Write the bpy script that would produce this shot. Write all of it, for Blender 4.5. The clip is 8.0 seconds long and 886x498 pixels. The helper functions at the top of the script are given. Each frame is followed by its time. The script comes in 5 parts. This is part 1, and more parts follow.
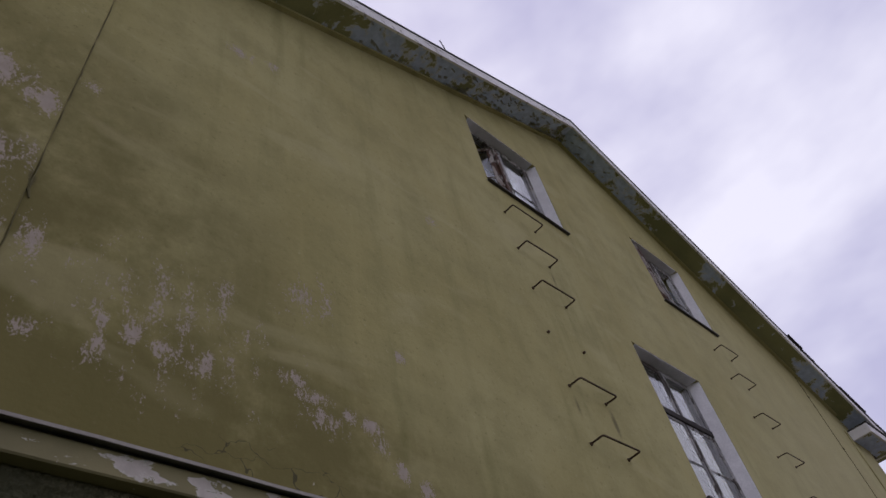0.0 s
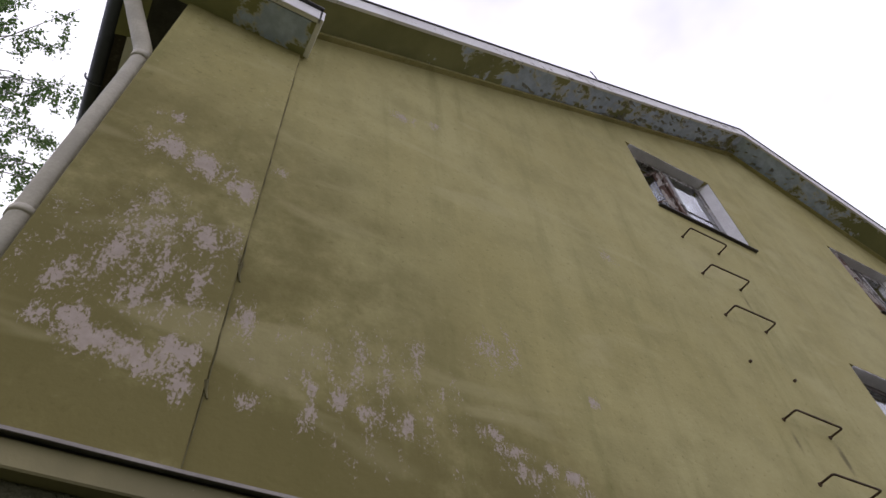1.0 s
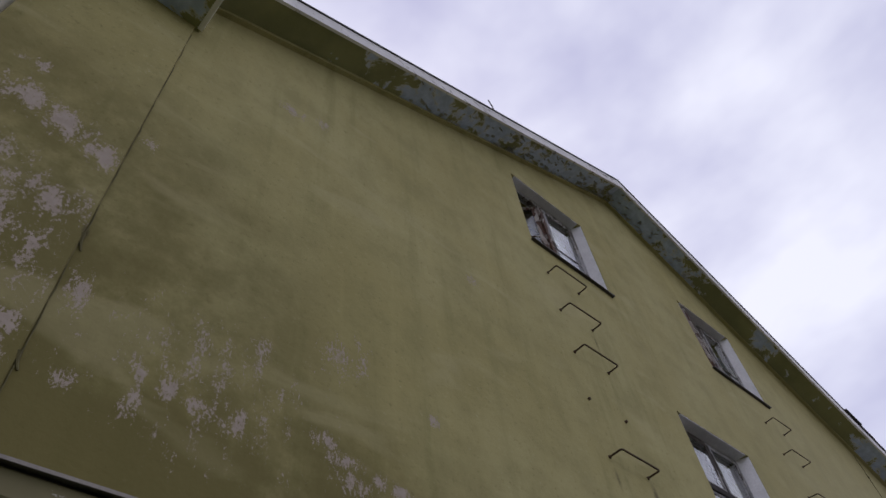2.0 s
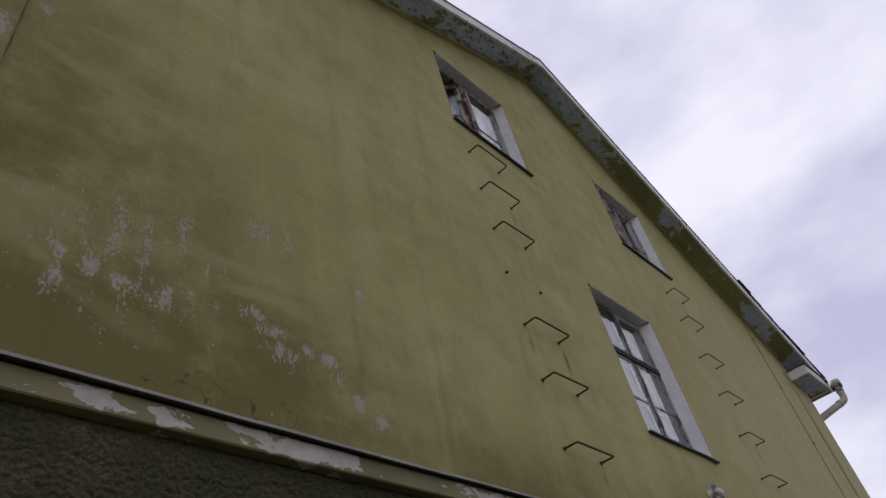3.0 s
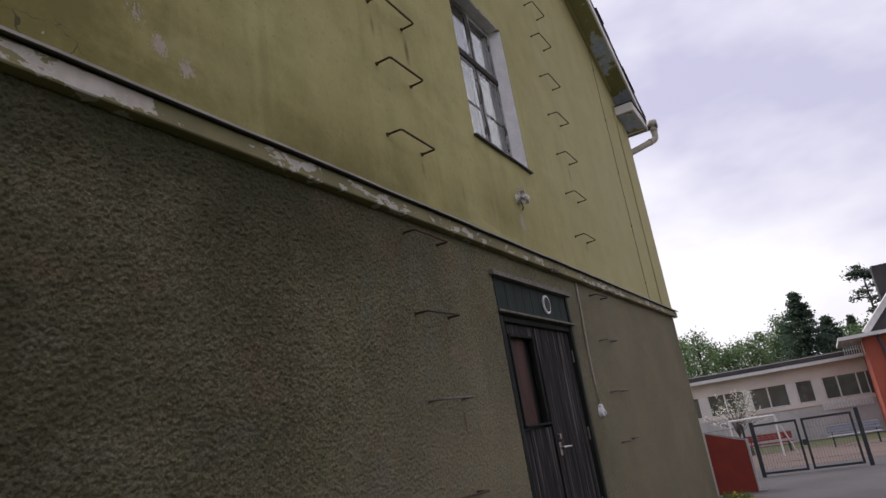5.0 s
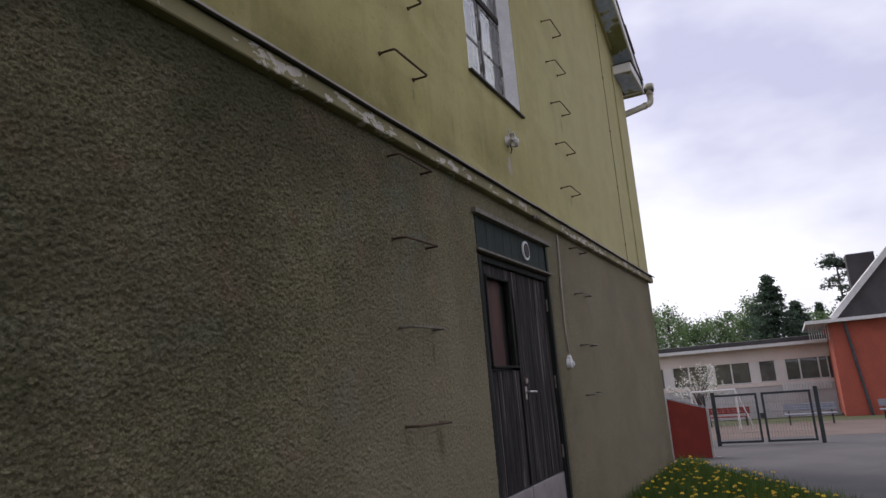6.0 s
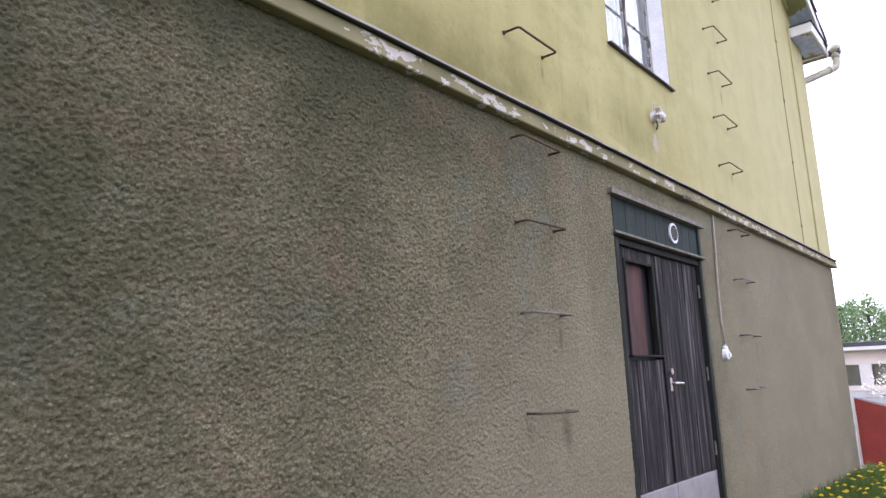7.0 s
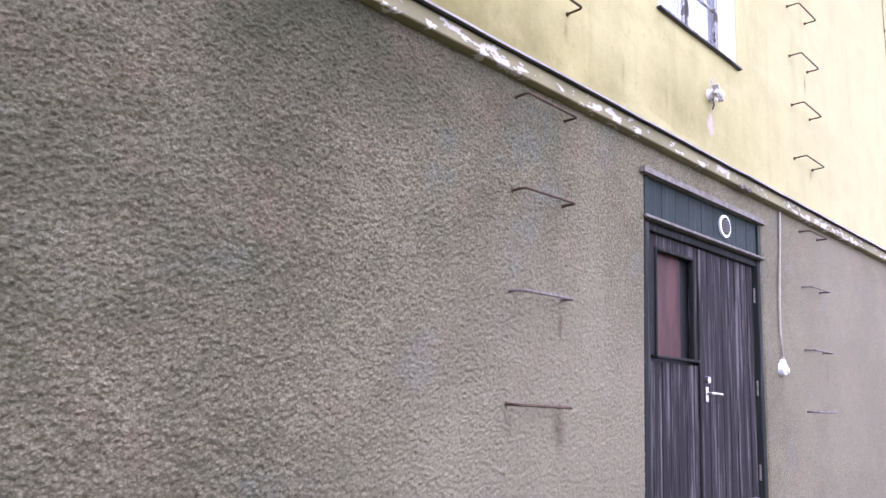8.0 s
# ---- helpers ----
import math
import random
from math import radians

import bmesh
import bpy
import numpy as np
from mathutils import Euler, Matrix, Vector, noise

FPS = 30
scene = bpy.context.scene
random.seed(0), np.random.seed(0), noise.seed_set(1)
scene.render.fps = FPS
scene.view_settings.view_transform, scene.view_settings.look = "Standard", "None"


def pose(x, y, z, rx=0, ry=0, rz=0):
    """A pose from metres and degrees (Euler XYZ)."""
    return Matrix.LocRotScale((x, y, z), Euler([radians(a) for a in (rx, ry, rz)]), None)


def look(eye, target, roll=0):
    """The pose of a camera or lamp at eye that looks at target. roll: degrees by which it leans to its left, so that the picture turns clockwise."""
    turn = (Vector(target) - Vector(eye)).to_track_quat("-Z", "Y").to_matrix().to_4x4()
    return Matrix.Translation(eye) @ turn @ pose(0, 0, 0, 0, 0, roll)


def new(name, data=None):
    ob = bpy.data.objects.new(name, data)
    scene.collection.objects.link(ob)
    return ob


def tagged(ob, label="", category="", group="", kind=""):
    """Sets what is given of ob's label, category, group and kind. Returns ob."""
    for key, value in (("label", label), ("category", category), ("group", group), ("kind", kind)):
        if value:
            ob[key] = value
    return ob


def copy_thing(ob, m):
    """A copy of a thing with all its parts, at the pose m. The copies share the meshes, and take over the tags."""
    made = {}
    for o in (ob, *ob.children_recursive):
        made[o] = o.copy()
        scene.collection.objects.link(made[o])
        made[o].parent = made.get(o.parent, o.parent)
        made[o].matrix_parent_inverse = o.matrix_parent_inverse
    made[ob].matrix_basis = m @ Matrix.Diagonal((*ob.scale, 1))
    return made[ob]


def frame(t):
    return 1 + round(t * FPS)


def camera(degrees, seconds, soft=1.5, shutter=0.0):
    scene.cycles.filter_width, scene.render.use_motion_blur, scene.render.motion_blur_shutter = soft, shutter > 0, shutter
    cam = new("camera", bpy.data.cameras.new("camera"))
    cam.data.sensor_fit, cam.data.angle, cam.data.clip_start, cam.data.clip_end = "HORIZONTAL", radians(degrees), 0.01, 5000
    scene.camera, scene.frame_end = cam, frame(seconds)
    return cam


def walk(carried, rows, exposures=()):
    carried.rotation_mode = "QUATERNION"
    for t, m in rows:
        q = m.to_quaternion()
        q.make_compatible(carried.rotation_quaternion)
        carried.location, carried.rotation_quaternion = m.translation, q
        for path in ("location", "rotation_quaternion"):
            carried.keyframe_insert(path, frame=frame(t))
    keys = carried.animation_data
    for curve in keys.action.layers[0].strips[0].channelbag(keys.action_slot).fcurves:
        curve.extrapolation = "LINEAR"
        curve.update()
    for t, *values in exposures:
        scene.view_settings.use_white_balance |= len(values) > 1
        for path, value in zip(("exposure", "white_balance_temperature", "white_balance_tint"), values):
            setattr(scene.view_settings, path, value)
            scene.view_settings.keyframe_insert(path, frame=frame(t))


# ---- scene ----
cam = camera(65.5, 8.0, soft=1.5)
# seconds, stops, kelvin, tint
EXPOSURES = [(0.0, 0.05, 6250, 19), (0.5, 0.6, 6400, 15), (1.0, 0.75, 6400, 16), (1.5, 0.27, 6200, 17), (1.7, 0.15, 6200, 15), (2.8, 0.1, 6250, 14), (3.0, 0.1, 6350, 14), (3.5, 0.25, 6500, 13),
             (4.0, 0.33, 6600, 13), (4.5, 0.32, 6600, 13), (5.0, 0.28, 6600, 13), (5.2, 0.32, 6600, 13), (6.3, 0.35, 6350, 12), (6.5, 0.6, 6300, 12), (7.0, 2.1, 6000, 16), (7.5, 2.3, 5850, 21), (7.7, 2.17, 5750, 24), (7.8, 2.2, 5690, 26), (8.0, 2.87, 5550, 30)]
PATH = [
    (0, (-3.910, -2.134, 1.758), (-2.8282, -1.3119, 3.2257), -14.11),
    (0.2, (-3.939, -2.116, 1.780), (-3.0215, -1.2063, 3.3064), -13.83),
    (0.3, (-3.966, -2.127, 1.777), (-3.1302, -1.1667, 3.3198), -12.77),
    (0.5, (-3.990, -2.114, 1.764), (-3.2900, -1.0788, 3.3261), -9.64),
    (0.7, (-4.006, -2.134, 1.801), (-3.3494, -1.0785, 3.3680), -8.29),
    (1, (-3.980, -2.120, 1.822), (-3.3228, -1.0946, 3.4085), -5.00),
    (1.2, (-3.965, -2.158, 1.848), (-3.2769, -1.1733, 3.4474), -4.04),
    (1.5, (-3.935, -2.136, 1.847), (-3.1805, -1.2335, 3.4651), -4.38),
    (1.7, (-3.897, -2.158, 1.836), (-3.0644, -1.3065, 3.4423), -6.11),
    (2.8, (-3.960, -2.203, 1.744), (-2.8120, -1.3698, 3.1541), -12.70),
    (3, (-3.935, -2.192, 1.735), (-2.7063, -1.3273, 3.0542), -13.74),
    (3.2, (-3.853, -2.165, 1.768), (-2.5813, -1.2808, 3.0335), -12.61),
    (3.5, (-3.863, -2.158, 1.740), (-2.5326, -1.2317, 2.9114), -12.15),
    (3.7, (-3.852, -2.163, 1.738), (-2.4570, -1.2573, 2.8480), -12.00),
    (4, (-3.803, -2.158, 1.702), (-2.3409, -1.2413, 2.7139), -12.30),
    (4.2, (-3.734, -2.145, 1.709), (-2.2498, -1.1919, 2.6518), -11.33),
    (4.5, (-3.728, -2.140, 1.741), (-2.1746, -1.2211, 2.6018), -10.52),
    (4.7, (-3.725, -2.160, 1.677), (-2.0975, -1.2797, 2.4357), -9.86),
    (5, (-3.676, -2.135, 1.653), (-1.9552, -1.2634, 2.1828), -9.50),
    (5.2, (-3.669, -2.113, 1.605), (-1.9305, -1.2030, 1.9944), -8.78),
    (6.3, (-3.507, -2.060, 1.509), (-1.7633, -1.1781, 1.9351), -2.57),
    (6.5, (-3.473, -2.132, 1.510), (-1.8496, -1.0453, 1.9374), 0.51),
    (6.7, (-3.446, -2.176, 1.479), (-1.8961, -0.9830, 1.8967), -0.47),
    (7, (-3.366, -2.249, 1.509), (-1.8599, -0.9892, 1.8896), -2.15),
    (7.2, (-3.190, -2.204, 1.436), (-1.6687, -0.9607, 1.8121), -0.35),
    (7.5, (-2.971, -2.263, 1.467), (-1.4551, -1.0074, 1.8235), 1.61),
    (7.7, (-2.838, -2.331, 1.405), (-1.3845, -0.9989, 1.7377), 2.81),
    (8, (-2.645, -2.399, 1.396), (-1.3273, -0.9447, 1.7822), 3.04),
]
walk(cam, [(t, look(e, g, r)) for t, e, g, r in PATH], exposures=EXPOSURES)


# ---- sky and sun ----
SUN_AZ, SUN_EL = radians(62), radians(48)     # the veiled sun stands behind the house
sun_way = Vector((math.cos(SUN_AZ) * math.cos(SUN_EL), math.sin(SUN_AZ) * math.cos(SUN_EL), math.sin(SUN_EL)))


def make_world():
    world = bpy.data.worlds.new("overcast_sky")
    scene.world = world
    world.use_nodes = True
    nt = world.node_tree
    nt.nodes.clear()
    n, link = nt.nodes.new, nt.links.new
    out, bg = n("ShaderNodeOutputWorld"), n("ShaderNodeBackground")
    sky = n("ShaderNodeTexSky")
    sky.sky_type, sky.sun_disc = "NISHITA", False
    sky.sun_elevation, sky.sun_rotation = SUN_EL, math.pi / 2 - SUN_AZ
    sky.air_density, sky.dust_density = 1.2, 3.0
    co = n("ShaderNodeTexCoord")
    # thick cloud, brighter towards the veiled sun
    dot = n("ShaderNodeVectorMath")
    dot.operation = "DOT_PRODUCT"
    dot.inputs[1].default_value = sun_way
    link(co.outputs["Generated"], dot.inputs[0])
    glow = n("ShaderNodeMapRange")
    glow.interpolation_type = "SMOOTHSTEP"
    glow.inputs["From Min"].default_value, glow.inputs["From Max"].default_value = -0.6, 1.0
    glow.inputs["To Min"].default_value, glow.inputs["To Max"].default_value = 7.1, 7.5
    link(dot.outputs["Value"], glow.inputs["Value"])
    stretch = n("ShaderNodeMapping")
    stretch.inputs["Scale"].default_value = (1.0, 1.0, 2.2)
    link(co.outputs["Generated"], stretch.inputs["Vector"])
    puff = n("ShaderNodeTexNoise")
    puff.inputs["Scale"].default_value, puff.inputs["Detail"].default_value, puff.inputs["Roughness"].default_value = 1.9, 5, 0.5
    link(stretch.outputs["Vector"], puff.inputs["Vector"])
    ramp = n("ShaderNodeValToRGB")
    ramp.color_ramp.elements[0].position, ramp.color_ramp.elements[0].color = 0.40, (0.575, 0.57, 0.745, 1)
    ramp.color_ramp.elements[1].position, ramp.color_ramp.elements[1].color = 0.61, (0.98, 0.98, 1.05, 1)
    link(puff.outputs["Fac"], ramp.inputs["Fac"])
    cloud = n("ShaderNodeVectorMath")
    cloud.operation = "SCALE"
    link(ramp.outputs["Color"], cloud.inputs[0])
    link(glow.outputs["Result"], cloud.inputs["Scale"])
    mix = n("ShaderNodeMix")
    mix.data_type = "RGBA"
    mix.inputs["Factor"].default_value = 0.90
    link(sky.outputs["Color"], mix.inputs["A"])
    link(cloud.outputs["Vector"], mix.inputs["B"])
    link(mix.outputs["Result"], bg.inputs["Color"])
    bg.inputs["Strength"].default_value = 0.12
    link(bg.outputs["Background"], out.inputs["Surface"])


make_world()
sun = new("sun", bpy.data.lights.new("sun", "SUN"))
sun.data.energy, sun.data.angle, sun.data.color = 1.5, radians(28), (1.0, 0.96, 0.90)
sun.matrix_world = look(sun_way * 60, (0, 0, 0))


# ---- materials ----
class Nodes:
    """Short ways to write node materials."""

    def __init__(self, name):
        self.mat = bpy.data.materials.new(name)
        self.mat.use_nodes = True
        self.nt = self.mat.node_tree
        self.nt.nodes.clear()
        self.out = self.nt.nodes.new("ShaderNodeOutputMaterial")
        self.b = self.nt.nodes.new("ShaderNodeBsdfPrincipled")
        self.nt.links.new(self.b.outputs["BSDF"], self.out.inputs["Surface"])
        self.co = self.nt.nodes.new("ShaderNodeTexCoord").outputs["Object"]

    def put(self, socket, value):
        if isinstance(value, bpy.types.NodeSocket):
            self.nt.links.new(value, socket)
        elif isinstance(value, tuple) and len(value) == 3 and socket.type == "RGBA":
            socket.default_value = (*value, 1)
        else:
            socket.default_value = value

    def mapped(self, scale=(1, 1, 1), at=(0, 0, 0), vector=None, turn=(0, 0, 0)):
        m = self.nt.nodes.new("ShaderNodeMapping")
        m.inputs["Scale"].default_value, m.inputs["Location"].default_value = scale, at
        m.inputs["Rotation"].default_value = turn
        self.put(m.inputs["Vector"], vector or self.co)
        return m.outputs["Vector"]

    def noise(self, scale, detail=4, rough=0.55, vector=None, distort=0.0):
        m = self.nt.nodes.new("ShaderNodeTexNoise")
        m.inputs["Scale"].default_value, m.inputs["Detail"].default_value = scale, detail
        m.inputs["Roughness"].default_value, m.inputs["Distortion"].default_value = rough, distort
        self.put(m.inputs["Vector"], vector or self.co)
        return m.outputs["Fac"]

    def cells(self, scale, vector=None, feature="F1", randomness=1.0):
        m = self.nt.nodes.new("ShaderNodeTexVoronoi")
        m.feature = feature
        m.inputs["Scale"].default_value, m.inputs["Randomness"].default_value = scale, randomness
        self.put(m.inputs["Vector"], vector or self.co)
        return m.outputs["Distance"]

    def span(self, value, a, b, lo=0.0, hi=1.0, smooth=True):
        m = self.nt.nodes.new("ShaderNodeMapRange")
        m.interpolation_type = "SMOOTHSTEP" if smooth else "LINEAR"
        for key, v in (("From Min", a), ("From Max", b), ("To Min", lo), ("To Max", hi)):
            m.inputs[key].default_value = v
        self.put(m.inputs["Value"], value)
        return m.outputs["Result"]

    def calc(self, op, a, b=0.0):
        m = self.nt.nodes.new("ShaderNodeMath")
        m.operation = op
        self.put(m.inputs[0], a)
        self.put(m.inputs[1], b)
        return m.outputs["Value"]

    def mix(self, fac, a, b, how="MIX"):
        m = self.nt.nodes.new("ShaderNodeMix")
        m.data_type, m.blend_type = "RGBA", how
        self.put(m.inputs["Factor"], fac)
        self.put(m.inputs["A"], a)
        self.put(m.inputs["B"], b)
        return m.outputs["Result"]

    def random(self):
        return self.nt.nodes.new("ShaderNodeObjectInfo").outputs["Random"]

    def island(self):
        return self.nt.nodes.new("ShaderNodeNewGeometry").outputs["Random Per Island"]

    def bump(self, height, strength=0.3, distance=0.01, normal=None):
        m = self.nt.nodes.new("ShaderNodeBump")
        m.inputs["Strength"].default_value, m.inputs["Distance"].default_value = strength, distance
        self.put(m.inputs["Height"], height)
        if normal:
            self.put(m.inputs["Normal"], normal)
        return m.outputs["Normal"]

    def done(self, colour, rough=0.8, normal=None, metal=0.0, spec=0.4):
        self.put(self.b.inputs["Base Color"], colour)
        self.put(self.b.inputs["Roughness"], rough)
        self.put(self.b.inputs["Metallic"], metal)
        self.put(self.b.inputs["Specular IOR Level"], spec)
        if normal:
            self.put(self.b.inputs["Normal"], normal)
        return self.mat

    def blobs(self, spots, vector):
        """The strength, 1 in the middle to 0 at the rim, of round spots (x, z, half width, half height, weight)."""
        total = None
        for x, z, rx, rz, w in spots:
            m = self.mapped((1 / rx, 0.0, 1 / rz), (-x / rx, 0.0, -z / rz), vector)
            d = self.nt.nodes.new("ShaderNodeVectorMath")
            d.operation = "LENGTH"
            self.put(d.inputs[0], m)
            s = self.span(d.outputs["Value"], 1.0, 0.0, 0.0, w, smooth=False)
            total = s if total is None else self.calc("MAXIMUM", total, s)
        return total


def worn(name, a, b, scale=3.0, fine=60.0, rough=0.75, bump=0.2, metal=0.0, streak=(1, 1, 1), spec=0.4):
    """A surface of two tones in patches, with grain and fine relief."""
    k = Nodes(name)
    v = k.mapped(streak)
    big, grain = k.noise(scale, 5, 0.6, v), k.noise(fine, 3, 0.6, v)
    c = k.mix(k.span(big, 0.35, 0.65), a, b)
    c = k.mix(k.span(grain, 0.3, 0.7, 0.0, 0.35), c, tuple(x * 0.6 for x in a))
    return k.done(c, rough, k.bump(grain, bump, 0.004), metal, spec)


PEELED = [(-3.65, 4.01, 0.09, 0.23, 0.95), (-3.67, 5.2, 0.09, 0.14, 1.05), (-3.59, 3.58, 0.09, 0.09, 1), (-3.32, 3.6, 0.09, 0.14, 1), (-3.31, 3.75, 0.09, 0.1, 0.9), (-3.2, 3.72, 0.1, 0.12, 1),
          (-3.07, 3.71, 0.16, 0.09, 1), (-2.88, 3.72, 0.09, 0.18, 1), (-2.82, 4.11, 0.09, 0.4, 0.75), (-3.08, 4.03, 0.18, 0.18, 0.75), (-2.4, 4.35, 0.18, 0.23, 0.9), (-2.24, 4.42, 0.1, 0.26, 0.75),
          (-2.43, 3.81, 0.14, 0.1, 0.95), (-2.33, 3.74, 0.18, 0.1, 1.05), (-2.23, 3.63, 0.14, 0.12, 1.05), (-2.01, 3.7, 0.1, 0.09, 1), (-1.75, 4.23, 0.09, 0.1, 1.1), (-2.6, 6.69, 0.1, 0.12, 1.1),
          (-2.88, 6.6, 0.19, 0.12, 1), (-1.15, 5.86, 0.21, 0.12, 0.6), (-2.13, 3.7, 0.09, 0.09, 1), (-1.95, 3.59, 0.09, 0.09, 0.85), (-1.83, 3.49, 0.09, 0.09, 1.1), (-1.68, 3.43, 0.09, 0.09, 1.2),
          (-2.29, 3.64, 0.14, 0.12, 1), (-3.05, 3.85, 0.85, 0.6, 0.56), (2.29, 3.51, 0.08, 0.14, 1.7)]
PEELED_CORNER = [(-4.23, 4.99, 0.23, 0.18, 1), (-4.04, 4.97, 0.21, 0.18, 1.05), (-3.82, 4.88, 0.14, 0.16, 1.25), (-4.28, 5.3, 0.14, 0.09, 0.9), (-4.16, 4.6, 0.18, 0.16, 0.72), (-3.91, 4.41, 0.25, 0.21, 0.9),
          (-4.08, 4.42, 0.14, 0.1, 0.85), (-4.21, 4.16, 0.14, 0.25, 0.9), (-4.38, 3.88, 0.12, 0.14, 0.95), (-4.36, 3.72, 0.1, 0.12, 0.8), (-4.1, 3.93, 0.19, 0.26, 0.9), (-4.15, 3.65, 0.19, 0.12, 1.15),
          (-4, 3.63, 0.25, 0.12, 1.25), (-3.85, 3.72, 0.14, 0.12, 1.15), (-3.83, 3.55, 0.09, 0.12, 0.95), (-4.26, 3.72, 0.14, 0.16, 0.85), (-4.12, 4.1, 0.62, 0.53, 0.62)]


def plaster_paint(name, peeled, more=0.0):
    """Old olive-yellow paint on plaster: flaked to pinkish grey render in patches, greened by growth, painted dimmer to
    the left, streaked by rain.
    """
    k = Nodes(name)
    big = k.noise(0.55, 5, 0.6)
    mid = k.noise(2.6, 5, 0.62)
    drip = k.noise(3.0, 5, 0.6, k.mapped((1.6, 1.0, 0.16)))
    fine = k.noise(70, 3, 0.6)
    c = k.mix(k.span(big, 0.34, 0.66), (0.336, 0.292, 0.114), (0.392, 0.350, 0.156))
    c = k.mix(k.span(mid, 0.40, 0.72, 0.0, 0.55), c, (0.240, 0.217, 0.083))
    c = k.mix(k.span(drip, 0.52, 0.74, 0.0, 0.5), c, (0.215, 0.205, 0.072))
    c = k.mix(k.span(drip, 0.46, 0.28, 0.0, 0.4), c, (0.42, 0.362, 0.150))
    speck = k.noise(26, 5, 0.7)
    c = k.mix(k.span(speck, 0.45, 0.27, 0.0, 0.70), c, (0.190, 0.165, 0.060))
    c = k.mix(k.span(speck, 0.57, 0.74, 0.0, 0.50), c, (0.47, 0.43, 0.24))
    # paler and less yellow towards the east corner
    faded = k.blobs([(7.6, 4.6, 7.0, 5.5, 1.0)], k.co)
    c = k.mix(k.span(faded, 0.0, 0.8, 0.0, 0.55), c, (0.415, 0.376, 0.200))
    # green growth on the left corner strip and above the ledge, deepened to paint in the dim left side
    moss_and_dim = k.blobs([(-4.67, 3.7, 3.2, 3.0, 1.35), (-3.24, 3.207, 3.2, 1.4, 1.25), (-0.572, 3.207, 3, 0.7, 0.8), (1.966, 3.45, 1.6, 0.55, 0.5)], k.co)
    moss_and_dim = k.calc("MULTIPLY", moss_and_dim, k.span(k.noise(1.4, 6, 0.7), 0.10, 0.70))
    c = k.mix(k.span(moss_and_dim, 0.0, 0.75, 0.0, 0.86), c, (0.126, 0.106, 0.029))
    # washed, paler arcs left by a trowel
    arc = k.noise(1.3, 3, 0.5, k.mapped((0.8, 1.0, 2.4), turn=(0, radians(24), 0)), 0.6)
    c = k.mix(k.span(arc, 0.56, 0.70, 0.0, 0.32), c, (0.44, 0.39, 0.20))
    # flaked patches
    warp = k.noise(9.5, 5, 0.68, k.mapped((1.5, 1, 0.62)))
    field = k.blobs(peeled, k.co)
    ragged = k.calc("ADD", k.noise(58, 7, 0.80, k.mapped((1.15, 1, 0.75))), k.calc("MULTIPLY", k.calc("SUBTRACT", warp, 0.5), 0.7))
    flaked = k.span(k.calc("ADD", k.calc("MULTIPLY", field, 0.265), ragged), 0.682 - more, 0.706 - more)
    flaked = k.calc("MULTIPLY", flaked, k.span(field, 0.02, 0.12))
    bare = k.mix(k.noise(25, 4, 0.6), (0.290, 0.235, 0.190), (0.47, 0.395, 0.335))
    c = k.mix(k.calc("MULTIPLY", flaked, 0.92), c, bare)
    chip = k.calc("MULTIPLY", k.span(k.noise(21, 4, 0.6), 0.70, 0.73), k.span(k.noise(1.7, 3, 0.5, k.mapped((1, 1, 1), (4, 0, 9))), 0.50, 0.62))
    c = k.mix(k.calc("MULTIPLY", chip, 0.7), c, (0.46, 0.42, 0.30))
    # rust and soot runs below the rungs and the lamp; the first spot paints a small hole's dark
    run = k.blobs([(-3.731, 4.337, 0.03, 0.06, 1.2), (0.482, 4.534, 0.05, 0.2, 1), (0.02, 4.534, 0.04, 0.16, 0.7), (0.442, 6.112, 0.04, 0.15, 0.7), (4.325, 4.554, 0.04, 0.16, 0.8),
                   (4.355, 3.61, 0.05, 0.12, 0.7), (1.062, 3.495, 0.05, 0.26, 0.5), (1.622, 3.495, 0.05, 0.26, 0.45), (0.442, 3.543, 0.04, 0.14, 0.6)], k.co)
    c = k.mix(k.span(k.calc("MULTIPLY", run, k.span(fine, 0.2, 0.6, 0.5, 1.0)), 0.1, 0.8, 0.0, 0.75), c, (0.085, 0.070, 0.032))
    # hairline cracks above the ledge
    bent = k.nt.nodes.new("ShaderNodeVectorMath")
    bent.operation = "MULTIPLY_ADD"
    jag = k.nt.nodes.new("ShaderNodeTexNoise")
    jag.inputs["Scale"].default_value = 9.0
    k.put(jag.inputs["Vector"], k.co)
    k.put(bent.inputs[0], jag.outputs["Color"])
    bent.inputs[1].default_value = (0.16, 0.16, 0.16)
    k.put(bent.inputs[2], k.co)
    crackle = k.cells(4.2, k.mapped((0.8, 1, 2.4), vector=bent.outputs["Vector"]), "DISTANCE_TO_EDGE")
    where = k.blobs([(-2.573, 3.303, 0.5, 0.13, 1)], k.co)
    crack = k.calc("MULTIPLY", k.span(crackle, 0.011, 0.004), k.span(where, 0.1, 0.3))
    c = k.mix(k.calc("MULTIPLY", crack, 0.8), c, (0.05, 0.045, 0.022))
    relief = k.calc("SUBTRACT", k.calc("MULTIPLY", mid, 2.0), k.calc("ADD", flaked, k.calc("MULTIPLY", speck, -0.7)))
    return k.done(c, 0.85, k.bump(k.calc("ADD", relief, k.calc("MULTIPLY", arc, 1.5)), 0.35, 0.008), spec=0.25)


